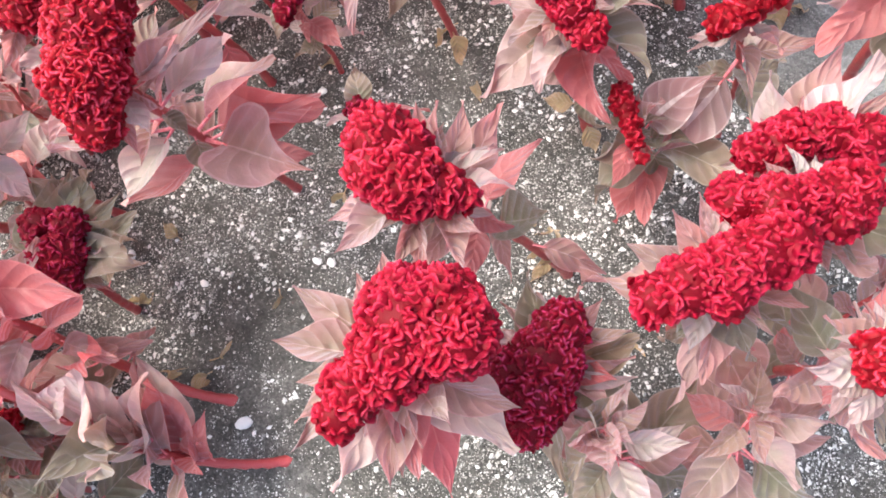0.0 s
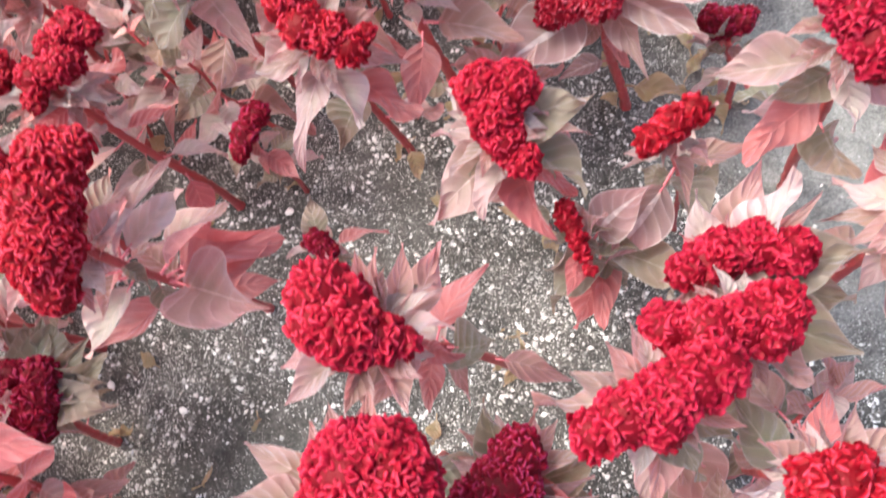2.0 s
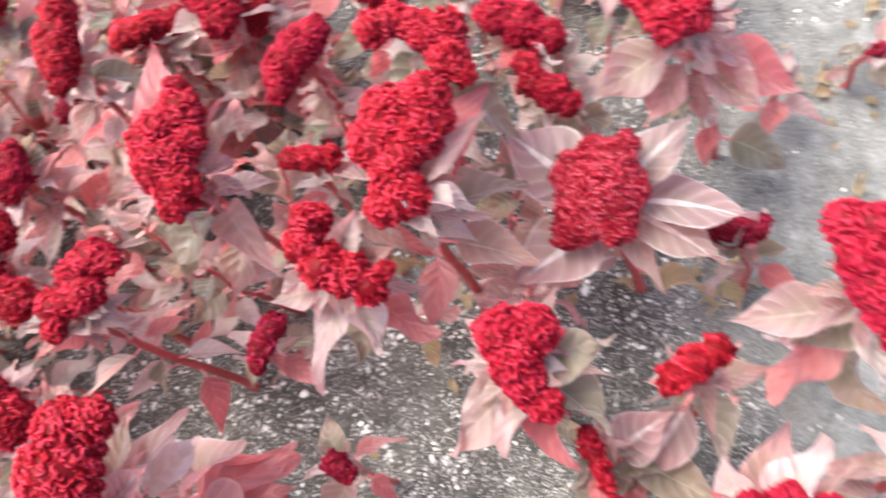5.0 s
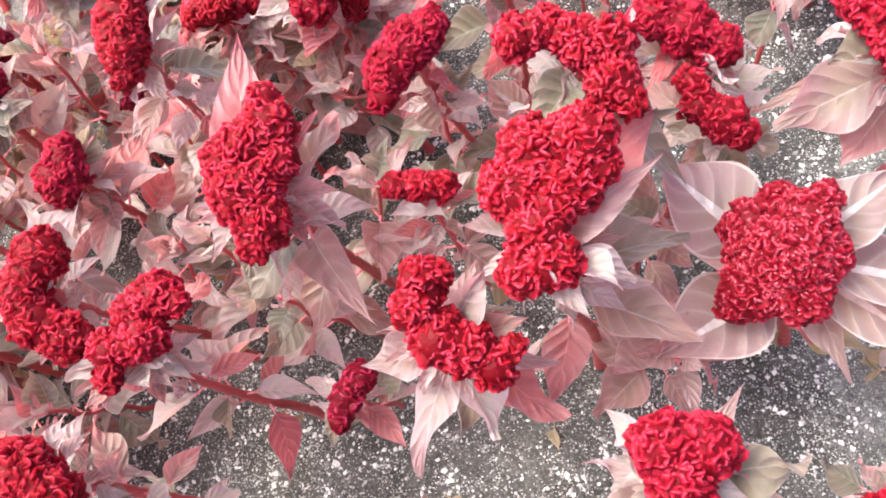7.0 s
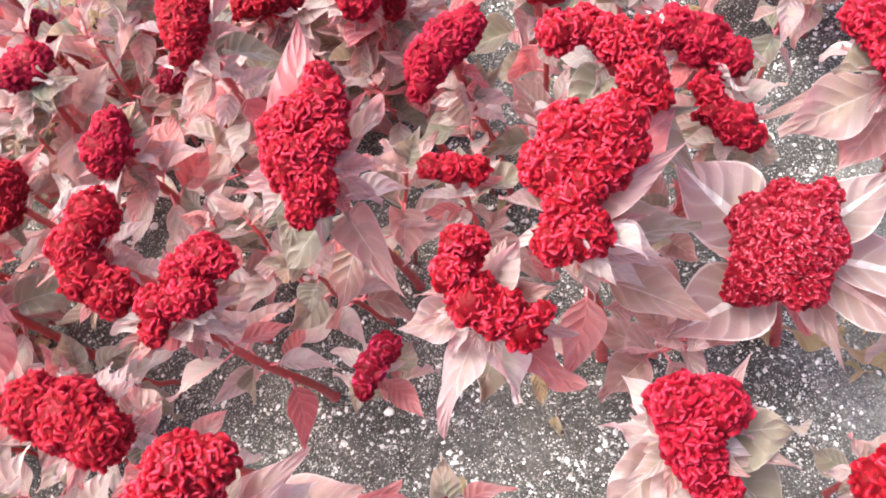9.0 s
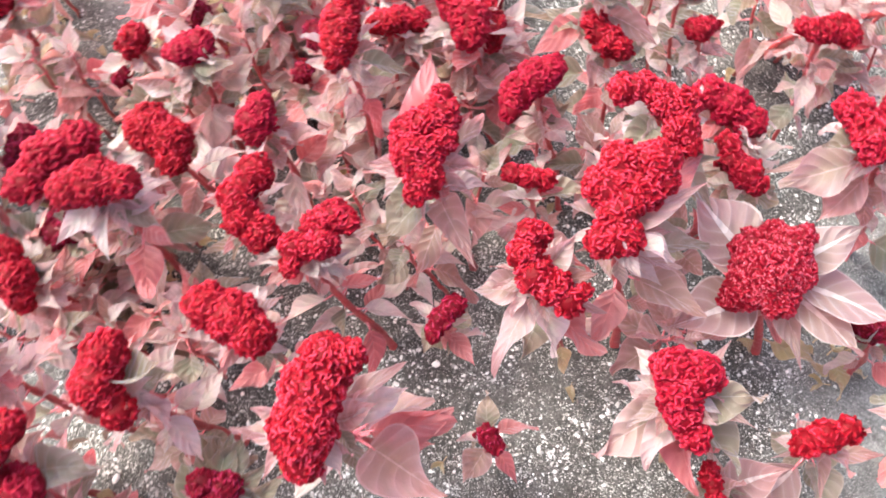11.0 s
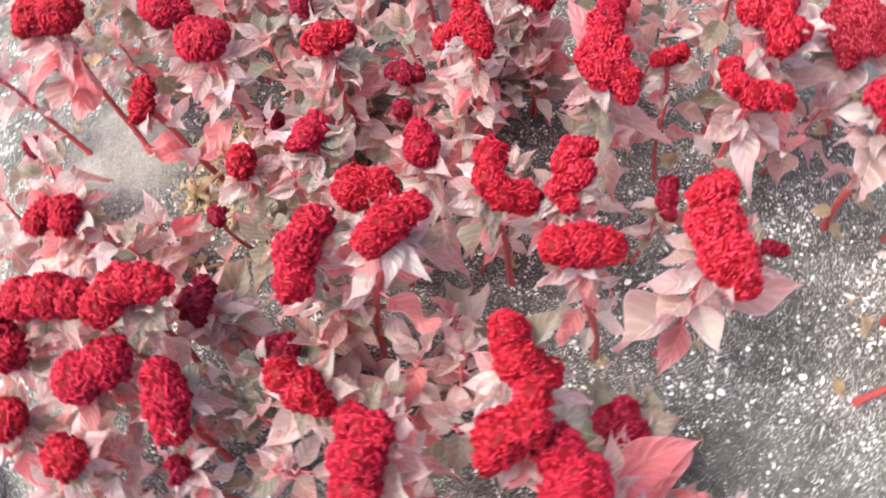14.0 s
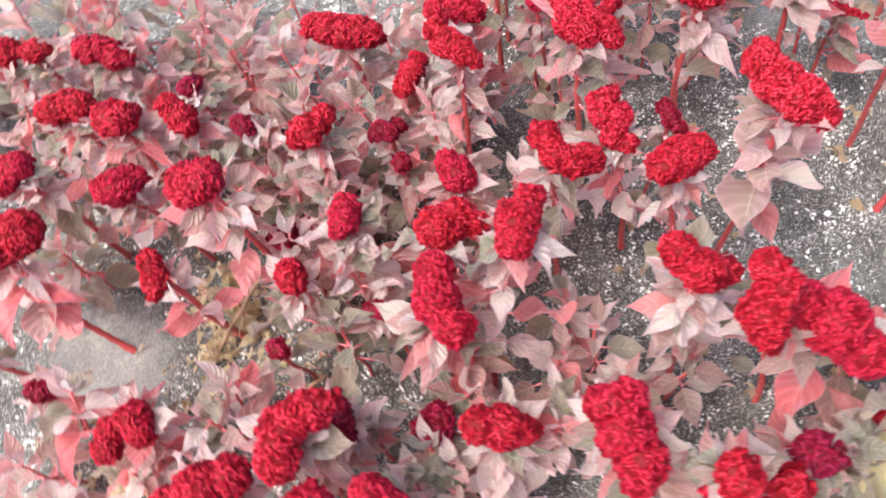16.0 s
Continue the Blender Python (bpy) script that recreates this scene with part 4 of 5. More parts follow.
plant = celosia((-0.128, 0.474), (-0.137, 0.453, 0.378), 0.100, 0.047, -43, -23, leaf=6, lobes=[(-41, 7, 15), (-33, 17, 10), (-30, -11, 17), (-4, -16, 20), (17, -8, 19), (38, -4, 15), (40, 15, 9)])
leaf_to(plant, 0.85, (-0.193, 0.359, 0.280), "pink")
leaf_to(plant, 0.86, (-0.124, 0.381, 0.300), "pale")
leaf_to(plant, 0.80, (-0.076, 0.396, 0.270), "coral")
leaf_to(plant, 0.90, (-0.221, 0.439, 0.330), "pink")
leaf_to(plant, 0.90, (-0.075, 0.434, 0.310), "pink")
leaf_to(plant, 0.95, (-0.112, 0.488, 0.400), "narrow")
leaf_to(plant, 0.93, (-0.128, 0.512, 0.340), "narrow")
leaf_to(plant, 0.93, (-0.087, 0.457, 0.370), "narrow")
celosia((-0.161, 0.579), (-0.174, 0.584, 0.333), 0.068, 0.031, 1, -12, leaf=8, lobes=[(-23, 0, 11), (-4, 0, 14), (18, -2, 12)])
celosia((-0.438, 0.724), (-0.412, 0.711, 0.414), 0.076, 0.047, 84, 19, leaf=12, lobes=[(43, -2, 17), (18, 3, 23), (-7, 0, 21), (-30, -1, 12)])
celosia((-0.382, 0.826), (-0.395, 0.841, 0.285), 0.080, 0.046, 18, -4, lobes=[(-17, -8, 17), (6, -7, 21), (31, -11, 17)])
celosia((-0.156, 0.710), (-0.184, 0.698, 0.340), 0.095, 0.039, 54, 10, lobes=[(36, 0, 17), (14, 9, 23), (-11, 12, 21), (-37, 4, 13)])
celosia((-0.269, 0.827), (-0.260, 0.834, 0.293), 0.090, 0.044, -66, -25)
celosia((-0.033, 0.613), (-0.044, 0.619, 0.425), 0.104, 0.041, -28, -20, leaf=12, lobes=[(-42, 1, 15), (-25, 19, 15), (1, 18, 18), (18, 27, 18), (31, 4, 19), (48, -3, 12)])
celosia((0.117, 0.689), (0.051, 0.704, 0.305), 0.091, 0.046, -22, -19, lobes=[(-33, 10, 19), (-3, 10, 23), (28, 6, 19)])
celosia((0.094, 0.675), (0.066, 0.636, 0.296), 0.077, 0.034, -47, -23, dark=.4, lobes=[(-32, 5, 13), (-13, -3, 15), (9, 2, 18), (26, 4, 13)])
celosia((-0.538, 0.644), (-0.541, 0.653, 0.308), 0.074, 0.049, 78, 20)
celosia((-0.479, 0.528), (-0.499, 0.500, 0.372), 0.104, 0.058, -60, -25, leaf=12, lobes=[(-26, 30, 21), (-10, 0, 21), (16, -4, 22), (41, 8, 21), (52, 22, 10)])
celosia((-0.382, 0.451), (-0.413, 0.468, 0.359), 0.087, 0.057, 50, 10, leaf=12, lobes=[(41, -4, 20), (19, 3, 19), (11, -18, 18), (-17, 5, 17), (-35, -10, 12), (48, -23, 11)])
plant = celosia((-0.785, 0.796), (-0.793, 0.790, 0.271), 0.055, 0.044, 77, 19, leaf=5)
leaf_to(plant, 0.74, (-0.833, 0.792, 0.20), "pale")
leaf_to(plant, 0.70, (-0.787, 0.722, 0.20), "pale")
leaf_to(plant, 0.66, (-0.817, 0.741, 0.20), "pink")
leaf_to(plant, 0.80, (-0.819, 0.846, 0.21), "coral")
celosia((-0.703, 0.755), (-0.683, 0.765, 0.299), 0.079, 0.049, 21, -2)
celosia((-0.097, 0.769), (-0.103, 0.785, 0.337), 0.073, 0.039, -46, -24)
celosia((0.033, 0.876), (0.021, 0.853, 0.274), 0.050, 0.031, 19, -3)
celosia((0.162, 0.835), (0.165, 0.842, 0.295), 0.085, 0.038, 2, -11)
celosia((-0.633, 0.612), (-0.648, 0.590, 0.345), 0.077, 0.063, -20, -18, lobes=[(-16, 9, 31), (16, 8, 28), (31, -11, 20)])
celosia((-0.743, 0.587), (-0.750, 0.531, 0.376), 0.123, 0.050, 40, 6, lobes=[(-45, -1, 23), (-6, 15, 28), (37, 11, 25)])
celosia((-0.732, 0.514), (-0.639, 0.474, 0.430), 0.097, 0.054, 29, 1, leaf=12, lobes=[(-30, 15, 23), (0, 12, 27), (32, -3, 18)])
celosia((-0.582, 0.278), (-0.580, 0.281, 0.392), 0.093, 0.055, -74, -24, lobes=[(-25, 1, 23), (7, -14, 26), (40, 2, 18)])
celosia((-0.757, 0.271), (-0.801, 0.266, 0.355), 0.117, 0.071, 53, 29, leaf=12, lobes=[(41, 11, 22), (37, -15, 23), (4, 1, 32), (-31, -2, 29), (-50, 10, 18)])
plant = celosia((-0.410, 0.035), (-0.636, 0.197, 0.469), 0.089, 0.053, 22, 21, leaf=8, via=(-0.502, 0.045, 0.100), lobes=[(32, -4, 18), (-19, -3, 26), (9, -16, 23), (-42, -7, 16)])
leaf_to(plant, 0.75, (-0.437, 0.119, 0.280), "coral")
leaf_to(plant, 0.80, (-0.491, 0.097, 0.300), "coral")
leaf_to(plant, 0.55, (-0.445, 0.067, 0.200), "pink")
leaf_to(plant, 0.55, (-0.443, 0.122, 0.270), "coral")
leaf_to(plant, 0.50, (-0.455, 0.060, 0.240), "coral")
leaf_to(plant, 0.62, (-0.496, 0.100, 0.300), "coral")
leaf_to(plant, 0.45, (-0.444, 0.075, 0.200), "pink")
plant = celosia((-0.337, -0.035), (-0.610, 0.122, 0.417), 0.102, 0.068, 87, 28, leaf=3, via=(-0.466, -0.071, 0.080), lobes=[(2, -5, 35), (-48, -1, 27), (37, -1, 26)])
leaf_to(plant, 0.40, (-0.442, 0.074, 0.180), "pink")
# the pale leaves on this plant carry a white highlight as leaf colour
leaf_to(plant, 0.65, (-0.456, 0.055, 0.260), "pale")
leaf_to(plant, 0.30, (-0.383, 0.018, 0.140), "coral")
leaf_to(plant, 0.47, (-0.484, 0.058, 0.220), "pale")
leaf_to(plant, 0.57, (-0.533, 0.045, 0.230), "pale")
leaf_to(plant, 0.35, (-0.440, 0.073, 0.180), "pale")
leaf_to(plant, 0.30, (-0.448, 0.060, 0.140), "coral")
leaf_to(plant, 0.45, (-0.459, 0.013, 0.200), "pale")
leaf_to(plant, 0.30, (-0.387, -0.013, 0.140), "coral")
leaf_to(plant, 0.30, (-0.474, 0.010, 0.140), "pale")
leaf_to(plant, 0.40, (-0.517, 0.007, 0.170), "pale")
leaf_to(plant, 0.30, (-0.452, 0.055, 0.140), "coral")
leaf_to(plant, 0.62, (-0.508, 0.046, 0.270), "pale")
leaf_to(plant, 0.58, (-0.435, 0.052, 0.290), "pale")
leaf_to(plant, 0.42, (-0.399, 0.069, 0.250), "pale")
leaf_to(plant, 0.33, (-0.417, 0.054, 0.200), "coral")
leaf_to(plant, 0.50, (-0.481, -0.048, 0.260), "green")
leaf_to(plant, 0.45, (-0.445, -0.043, 0.240), "pale")
leaf_to(plant, 0.40, (-0.399, -0.056, 0.200), "pink")
leaf_to(plant, 0.50, (-0.407, -0.020, 0.260), "green")
leaf_to(plant, 0.30, (-0.380, -0.043, 0.150), "coral")
celosia((-0.427, 0.347), (-0.459, 0.355, 0.402), 0.094, 0.051, -11, -16, lobes=[(-27, 3, 23), (3, 1, 28), (28, -8, 23)])
celosia((-0.808, 0.416), (-0.840, 0.415, 0.269), 0.105, 0.058, -69, -22, lobes=[(-28, -4, 23), (3, 0, 28), (34, 4, 17)])
plant = celosia((-0.970, 1.142), (-0.973, 1.168, 0.363), 0.124, 0.082, -11, 6, leaf=4, via=(-0.985, 1.265, 0.14))
leaf_to(plant, 0.72, (-1.080, 1.141, 0.24), "coral")
leaf_to(plant, 0.70, (-1.060, 1.093, 0.24), "pink")
leaf_to(plant, 0.62, (-1.015, 1.055, 0.22), "coral")
leaf_to(plant, 0.75, (-0.967, 1.091, 0.24), "coral")
leaf_to(plant, 0.80, (-0.935, 1.156, 0.26), "pale")
leaf_to(plant, 0.80, (-1.033, 1.221, 0.26), "coral")
leaf_to(plant, 0.82, (-0.994, 1.120, 0.25), "pale")
celosia((-1.085, 1.207), (-1.170, 1.262, 0.330), 0.080, 0.052, 20, 4, via=(-1.110, 1.290, 0.12))
celosia((-0.744, 1.139), (-0.794, 1.115, 0.315), 0.093, 0.060, -30, -5)
plant = celosia((-0.756, 0.848), (-0.753, 0.955, 0.370), 0.085, 0.075, -16, 3, leaf=4)
leaf_to(plant, 0.90, (-0.803, 1.044, 0.29), "coral")
leaf_to(plant, 0.86, (-0.836, 0.968, 0.29), "pale")
leaf_to(plant, 0.82, (-0.817, 0.918, 0.29), "coral")
leaf_to(plant, 0.80, (-0.811, 0.875, 0.28), "pale")
leaf_to(plant, 0.74, (-0.843, 0.849, 0.25), "coral")
leaf_to(plant, 0.88, (-0.710, 0.908, 0.29), "pale")
leaf_to(plant, 0.82, (-0.732, 0.885, 0.28), "pink")
leaf_to(plant, 0.92, (-0.774, 1.033, 0.30), "pale")
celosia((-0.589, 0.864), (-0.585, 0.880, 0.345), 0.089, 0.050, -8, 7)
celosia((-0.448, 0.829), (-0.499, 0.814, 0.272), 0.068, 0.034, -36, -8, dark=1)
plant = celosia((-0.848, 0.965), (-0.890, 0.974, 0.296), 0.078, 0.042, 39, 26, leaf=3, lobes=[(19, 0, 18), (-8, -4, 19), (-29, 1, 12)])
leaf_to(plant, 0.66, (-0.935, 0.981, 0.19), "coral")
leaf_to(plant, 0.60, (-0.904, 0.939, 0.18), "coral")
leaf_to(plant, 0.75, (-0.884, 1.060, 0.21), "coral")
leaf_to(plant, 0.62, (-0.877, 0.900, 0.18), "pink")
celosia((-1.111, 0.904), (-1.087, 0.876, 0.248), 0.088, 0.057, 7, 14, lobes=[(-30, 13, 21), (-8, 23, 17), (19, -4, 24), (6, -22, 19)])
celosia((-1.097, 0.709), (-1.100, 0.682, 0.323), 0.098, 0.073, -25, -2, lobes=[(-35, 2, 30), (4, 3, 32), (39, -2, 27)])
celosia((-1.004, 0.603), (-0.987, 0.596, 0.363), 0.121, 0.057, -4, 9, lobes=[(-35, 8, 27), (-3, 27, 29), (33, 8, 26), (52, -7, 13)])
celosia((-1.066, 0.594), (-1.083, 0.554, 0.307), 0.124, 0.060, 6, 14, lobes=[(32, -3, 33), (-7, 2, 34), (48, 1, 20)])
celosia((-1.025, 0.473), (-0.999, 0.483, 0.284), 0.111, 0.060, 62, 29, lobes=[(29, 7, 24), (-2, 1, 31), (-39, -3, 24)])
celosia((-1.228, 0.550), (-1.221, 0.568, 0.280), 0.078, 0.060, -17, 2)
celosia((-1.204, 0.701), (-1.205, 0.684, 0.278), 0.088, 0.072, -59, -19, lobes=[(-58, 11, 25), (-22, 13, 32), (19, 4, 29)])
celosia((-0.617, 1.506), (-0.643, 1.484, 0.321), 0.068, 0.041, -51, -4)
celosia((-0.596, 1.416), (-0.577, 1.382, 0.293), 0.113, 0.056, -75, -17)
celosia((-0.704, 1.334), (-0.725, 1.322, 0.325), 0.105, 0.063, -48, -2)
celosia((-0.695, 1.191), (-0.701, 1.196, 0.339), 0.082, 0.072, -36, 5)
celosia((-0.612, 1.163), (-0.647, 1.123, 0.322), 0.082, 0.050, 70, 30)
celosia((-0.387, 0.937), (-0.397, 0.955, 0.345), 0.138, 0.061, -68, -14)
celosia((-0.597, 1.052), (-0.590, 1.051, 0.260), 0.053, 0.040, -89, -24, dark=.5)
celosia((-0.711, 0.871), (-0.724, 0.872, 0.238), 0.045, 0.043, -67, -13, dark=1, leaf=4)
celosia((-0.739, 0.673), (-0.750, 0.686, 0.191), 0.052, 0.029, -64, -12, dark=1)
celosia((-0.853, 0.799), (-0.874, 0.799, 0.169), 0.038, 0.035, -74, -17, dark=1, leaf=3)
celosia((-0.519, 0.764), (-0.528, 0.770, 0.241), 0.034, 0.033, -80, -20, dark=1)
celosia((-0.401, 0.779), (-0.405, 0.825, 0.300), 0.074, 0.039, -10, 20)
celosia((-0.579, 1.174), (-0.557, 1.199, 0.270), 0.045, 0.042, -48, -2, dark=1)
celosia((-0.821, 1.297), (-0.872, 1.284, 0.337), 0.076, 0.057, -10, 20)
celosia((-0.903, 0.606), (-0.923, 0.612, 0.251), 0.074, 0.030, 49, 27, dark=.6)
celosia((-0.810, 0.502), (-0.862, 0.522, 0.185), 0.062, 0.049, -13, 5, dark=1, green=.8)
celosia((-1.122, 1.113), (-1.107, 1.084, 0.190), 0.052, 0.038, -59, -19, dark=.6)
celosia((-1.120, 0.501), (-1.148, 0.480, 0.282), 0.066, 0.053, -18, 1)
celosia((-1.034, 0.412), (-1.040, 0.421, 0.207), 0.040, 0.039, -81, -26, dark=.6)
celosia((-0.619, -0.009), (-0.589, -0.019, 0.340), 0.079, 0.057, 69, 29, green=.8, yellow=1)
celosia((-0.694, 0.075), (-0.686, 0.074, 0.239), 0.071, 0.058, -72, -20, dark=.7)
celosia((-0.829, 0.140), (-0.803, 0.150, 0.315), 0.067, 0.043, 58, 30)
celosia((-0.776, 0.124), (-0.757, 0.097, 0.283), 0.061, 0.047, -62, -16)
celosia((-0.769, 0.171), (-0.784, 0.148, 0.366), 0.057, 0.044, 36, 10)
celosia((-0.838, 0.097), (-0.817, 0.105, 0.283), 0.053, 0.051, -17, -14, dark=.4)
celosia((-0.730, 0.105), (-0.745, 0.090, 0.283), 0.052, 0.050, -14, -13, dark=.4)
celosia((-0.934, 0.652), (-0.931, 0.633, 0.227), 0.068, 0.046, 28, 7, dark=1)
celosia((0.269, 0.486), (0.245, 0.492, 0.190), 0.064, 0.033, 8, 2, dark=1)
plant = celosia((0.276, 0.678), (0.189, 0.642, 0.385), 0.087, 0.052, 8, -3, bend=.5, leaf=12)
leaf_to(plant, 0.72, (0.324, 0.611, 0.240), "coral")
leaf_to(plant, 0.60, (0.229, 0.610, 0.200), "pink")
leaf_to(plant, 0.34, (0.243, 0.620, 0.090), "coral")
leaf_to(plant, 0.20, (0.347, 0.610, 0.060), "green")
leaf_to(plant, 0.82, (0.281, 0.624, 0.270), "pink")
leaf_to(plant, 0.86, (0.112, 0.625, 0.280), "pink")
leaf_to(plant, 0.90, (0.158, 0.703, 0.280), "pale")
leaf_to(plant, 0.80, (0.160, 0.592, 0.260), "pink")
leaf_to(plant, 0.76, (0.215, 0.715, 0.250), "pink")
celosia((0.111, 0.991), (0.255, 0.847, 0.345), 0.056, 0.053, 29, 7, leaf=14)
celosia((-0.713, 1.553), (-0.674, 1.542, 0.316), 0.065, 0.062, 71, 29)
celosia((-0.566, 0.025), (-0.582, -0.001, 0.186), 0.048, 0.046, 40, 1, dark=.4)
celosia((-0.251, 0.796), (-0.288, 0.800, 0.347), 0.101, 0.055, -59, -9)
celosia((-0.120, 0.836), (-0.115, 0.829, 0.407), 0.109, 0.048, 15, -5)
celosia((-0.005, 0.890), (-0.008, 0.886, 0.321), 0.054, 0.033, -26, -21)
celosia((0.463, 0.749), (0.462, 0.717, 0.122), 0.027, 0.026, 1, -9, dark=1, leaf=4)
celosia((0.360, 0.711), (0.348, 0.711, 0.115), 0.021, 0.015, 5, -7, dark=1, leaf=4)


def leafy_shoot(x, y, height, leaves, seed, green=0.2):
    """A young plant without a flower yet: a thin stem ending in a rosette of pointed leaves."""
    rng = random.Random(seed)
    root = new("leafy_shoot")
    root.empty_display_size = 0.05
    root.matrix_basis = Matrix.Translation((x, y, float(ground_height(np.float64(x), np.float64(y))) - 0.004))
    tagged(root, "young cockscomb shoot with dusty pink pointed leaves", "plant", "young shoots between the plants")
    lean = Vector((rng.uniform(-0.25, 0.25), rng.uniform(-0.25, 0.25), 1))
    line = [lean * height * i / 8 + Vector((0.004 * math.sin(i), 0.004 * math.cos(1.7 * i), 0)) * (i > 0) for i in range(9)]
    part("stem", tube_mesh("shoot_stem", line, [0.0036 - 0.0002 * i for i in range(9)], 7, STEM), root, Matrix.Identity(4))
    spin = rng.uniform(0, 6.28)
    for i in range(leaves):
        spin += 2.4 + rng.uniform(-0.3, 0.3)
        high = i / leaves
        spot = 2 + 6 * min(1, 0.25 + high)
        at = line[int(spot)] if spot >= 8 else line[int(spot)].lerp(line[int(spot) + 1], spot - int(spot))
        lift = radians(-20 + 85 * high + rng.uniform(-15, 15))
        away = Vector((math.cos(spin) * math.cos(lift), math.sin(spin) * math.cos(lift), math.sin(lift)))
        normal = Vector((rng.uniform(-0.5, 0.5), rng.uniform(-0.5, 0.5), 1))
        across = normal.cross(away).normalized()
        normal = away.cross(across)
        m = Matrix.Translation(at) @ Matrix((away, across, normal)).transposed().to_4x4() @ Matrix.Scale((0.088 - 0.046 * high) * rng.uniform(0.85, 1.15) * (1.18 if x < -0.3 and y > 0.6 else 1.0), 4)
        chance = rng.random()
        # the larger pale share at the left and back imitates light falling there
        pool = GREEN_LEAVES if chance < green else CORAL_LEAVES if chance > 0.94 else PALE_LEAVES if chance > (0.6 if x < -0.25 and y > 0.3 else 0.83) else NARROW_LEAVES if high > 0.5 else PINK_LEAVES
        part("leaf", rng.choice(pool), root, m)
    return root


leafy_shoot(0.072, -0.060, 0.32, 24, 1, 0.1)
leafy_shoot(0.165, -0.055, 0.27, 20, 8, 0.1)
leafy_shoot(0.19, 0.05, 0.24, 14, 2)
leafy_shoot(0.02, -0.02, 0.14, 12, 81, 0.8)
leafy_shoot(-0.59, -0.070, 0.22, 16, 83, 0.9)
leafy_shoot(-0.53, -0.110, 0.20, 15, 84, 0.9)
leafy_shoot(-0.62, 0.03, 0.22, 16, 3, 0.8)
leafy_shoot(-0.72, 0.10, 0.20, 14, 4, 0.8)
leafy_shoot(-0.80, 0.14, 0.20, 14, 5, 0.6)
leafy_shoot(-0.70, -0.01, 0.18, 14, 7, 0.8)
leafy_shoot(-1.17, 0.50, 0.20, 16, 201, 0.15)
leafy_shoot(-1.15, 0.40, 0.16, 14, 202, 0.15)
leafy_shoot(-1.24, 0.44, 0.15, 13, 203, 0.15)
leafy_shoot(-1.22, 0.84, 0.19, 15, 204, 0.2)
leafy_shoot(-1.13, 0.87, 0.15, 13, 205, 0.2)
leafy_shoot(-1.24, 1.00, 0.14, 13, 206, 0.2)
leafy_shoot(-0.183, 0.724, 0.26, 14, 401, 0.3)
leafy_shoot(-0.131, 0.738, 0.26, 14, 402, 0.2)
leafy_shoot(-0.310, 0.544, 0.24, 14, 403, 0.5)
leafy_shoot(-0.376, 0.545, 0.22, 14, 405, 0.3)
leafy_shoot(-0.001, 0.493, 0.22, 14, 407, 0.1)
leafy_shoot(-0.013, 0.587, 0.20, 14, 408, 0.3)
leafy_shoot(-0.287, 0.627, 0.24, 14, 409, 0.3)
leafy_shoot(-0.600, 0.779, 0.26, 14, 410, 0.1)
leafy_shoot(-0.696, 0.874, 0.26, 14, 411, 0.1)
leafy_shoot(-0.704, 0.720, 0.25, 14, 412, 0.1)
leafy_shoot(-0.502, 0.700, 0.24, 14, 413, 0.15)
leafy_shoot(-0.430, 0.783, 0.28, 14, 414, 0.1)
leafy_shoot(-0.349, 0.844, 0.24, 14, 415, 0.2)
leafy_shoot(-0.270, 0.818, 0.22, 14, 416, 0.2)
leafy_shoot(-0.517, 0.569, 0.22, 14, 417, 0.2)
leafy_shoot(-0.599, 0.475, 0.20, 14, 418, 0.4)
leafy_shoot(-0.975, 0.808, 0.19, 12, 421, 0.0)
leafy_shoot(-0.424, 1.252, 0.25, 14, 422, 0.0)
leafy_shoot(-0.355, 1.237, 0.24, 14, 423, 0.0)
leafy_shoot(-0.367, 1.081, 0.24, 14, 424, 0.0)
leafy_shoot(-0.932, 0.530, 0.20, 13, 425, 0.5)
leafy_shoot(-1.190, 1.035, 0.15, 13, 426, 0.1)
leafy_shoot(-0.754, 1.348, 0.22, 14, 427, 0.5)
leafy_shoot(-0.892, 1.275, 0.20, 14, 428, 0.3)
leafy_shoot(-0.800, 0.400, 0.22, 14, 429, 0.1)
leafy_shoot(-0.900, 0.390, 0.20, 14, 430, 0.1)
leafy_shoot(-0.790, 0.500, 0.24, 14, 431, 0.2)
leafy_shoot(-0.640, 0.370, 0.20, 14, 432, 0.2)
leafy_shoot(-0.867, 0.504, 0.19, 11, 440, 0.4)
leafy_shoot(-0.716, 0.357, 0.19, 11, 441, 0.3)
leafy_shoot(-0.670, 0.315, 0.19, 11, 442, 0.3)
leafy_shoot(-0.709, 0.453, 0.19, 11, 443, 0.0)
leafy_shoot(-0.789, 0.543, 0.19, 11, 444, 0.0)
leafy_shoot(-0.609, 0.272, 0.19, 11, 445, 0.3)
thicket = random.Random(9)
for k in range(72):
    x, y, tall = thicket.uniform(-1.15, -0.2), thicket.uniform(0.85, 1.95), thicket.uniform(0.16, 0.3)
    if ((x + 1.0) / 0.16) ** 2 + ((y - 1.17) / 0.16) ** 2 > 1 and ((x + 0.82) / 0.17) ** 2 + ((y - 1.0) / 0.17) ** 2 > 1 and math.hypot(x + 0.92, y - 0.91) > 0.12:
        leafy_shoot(x, y, tall, 13, 10 + k, 0.3)
for k in range(13):
    leafy_shoot(thicket.uniform(-0.08, 0.32), thicket.uniform(0.90, 1.38), thicket.uniform(0.14, 0.27), 14, 90 + k, 0.2)
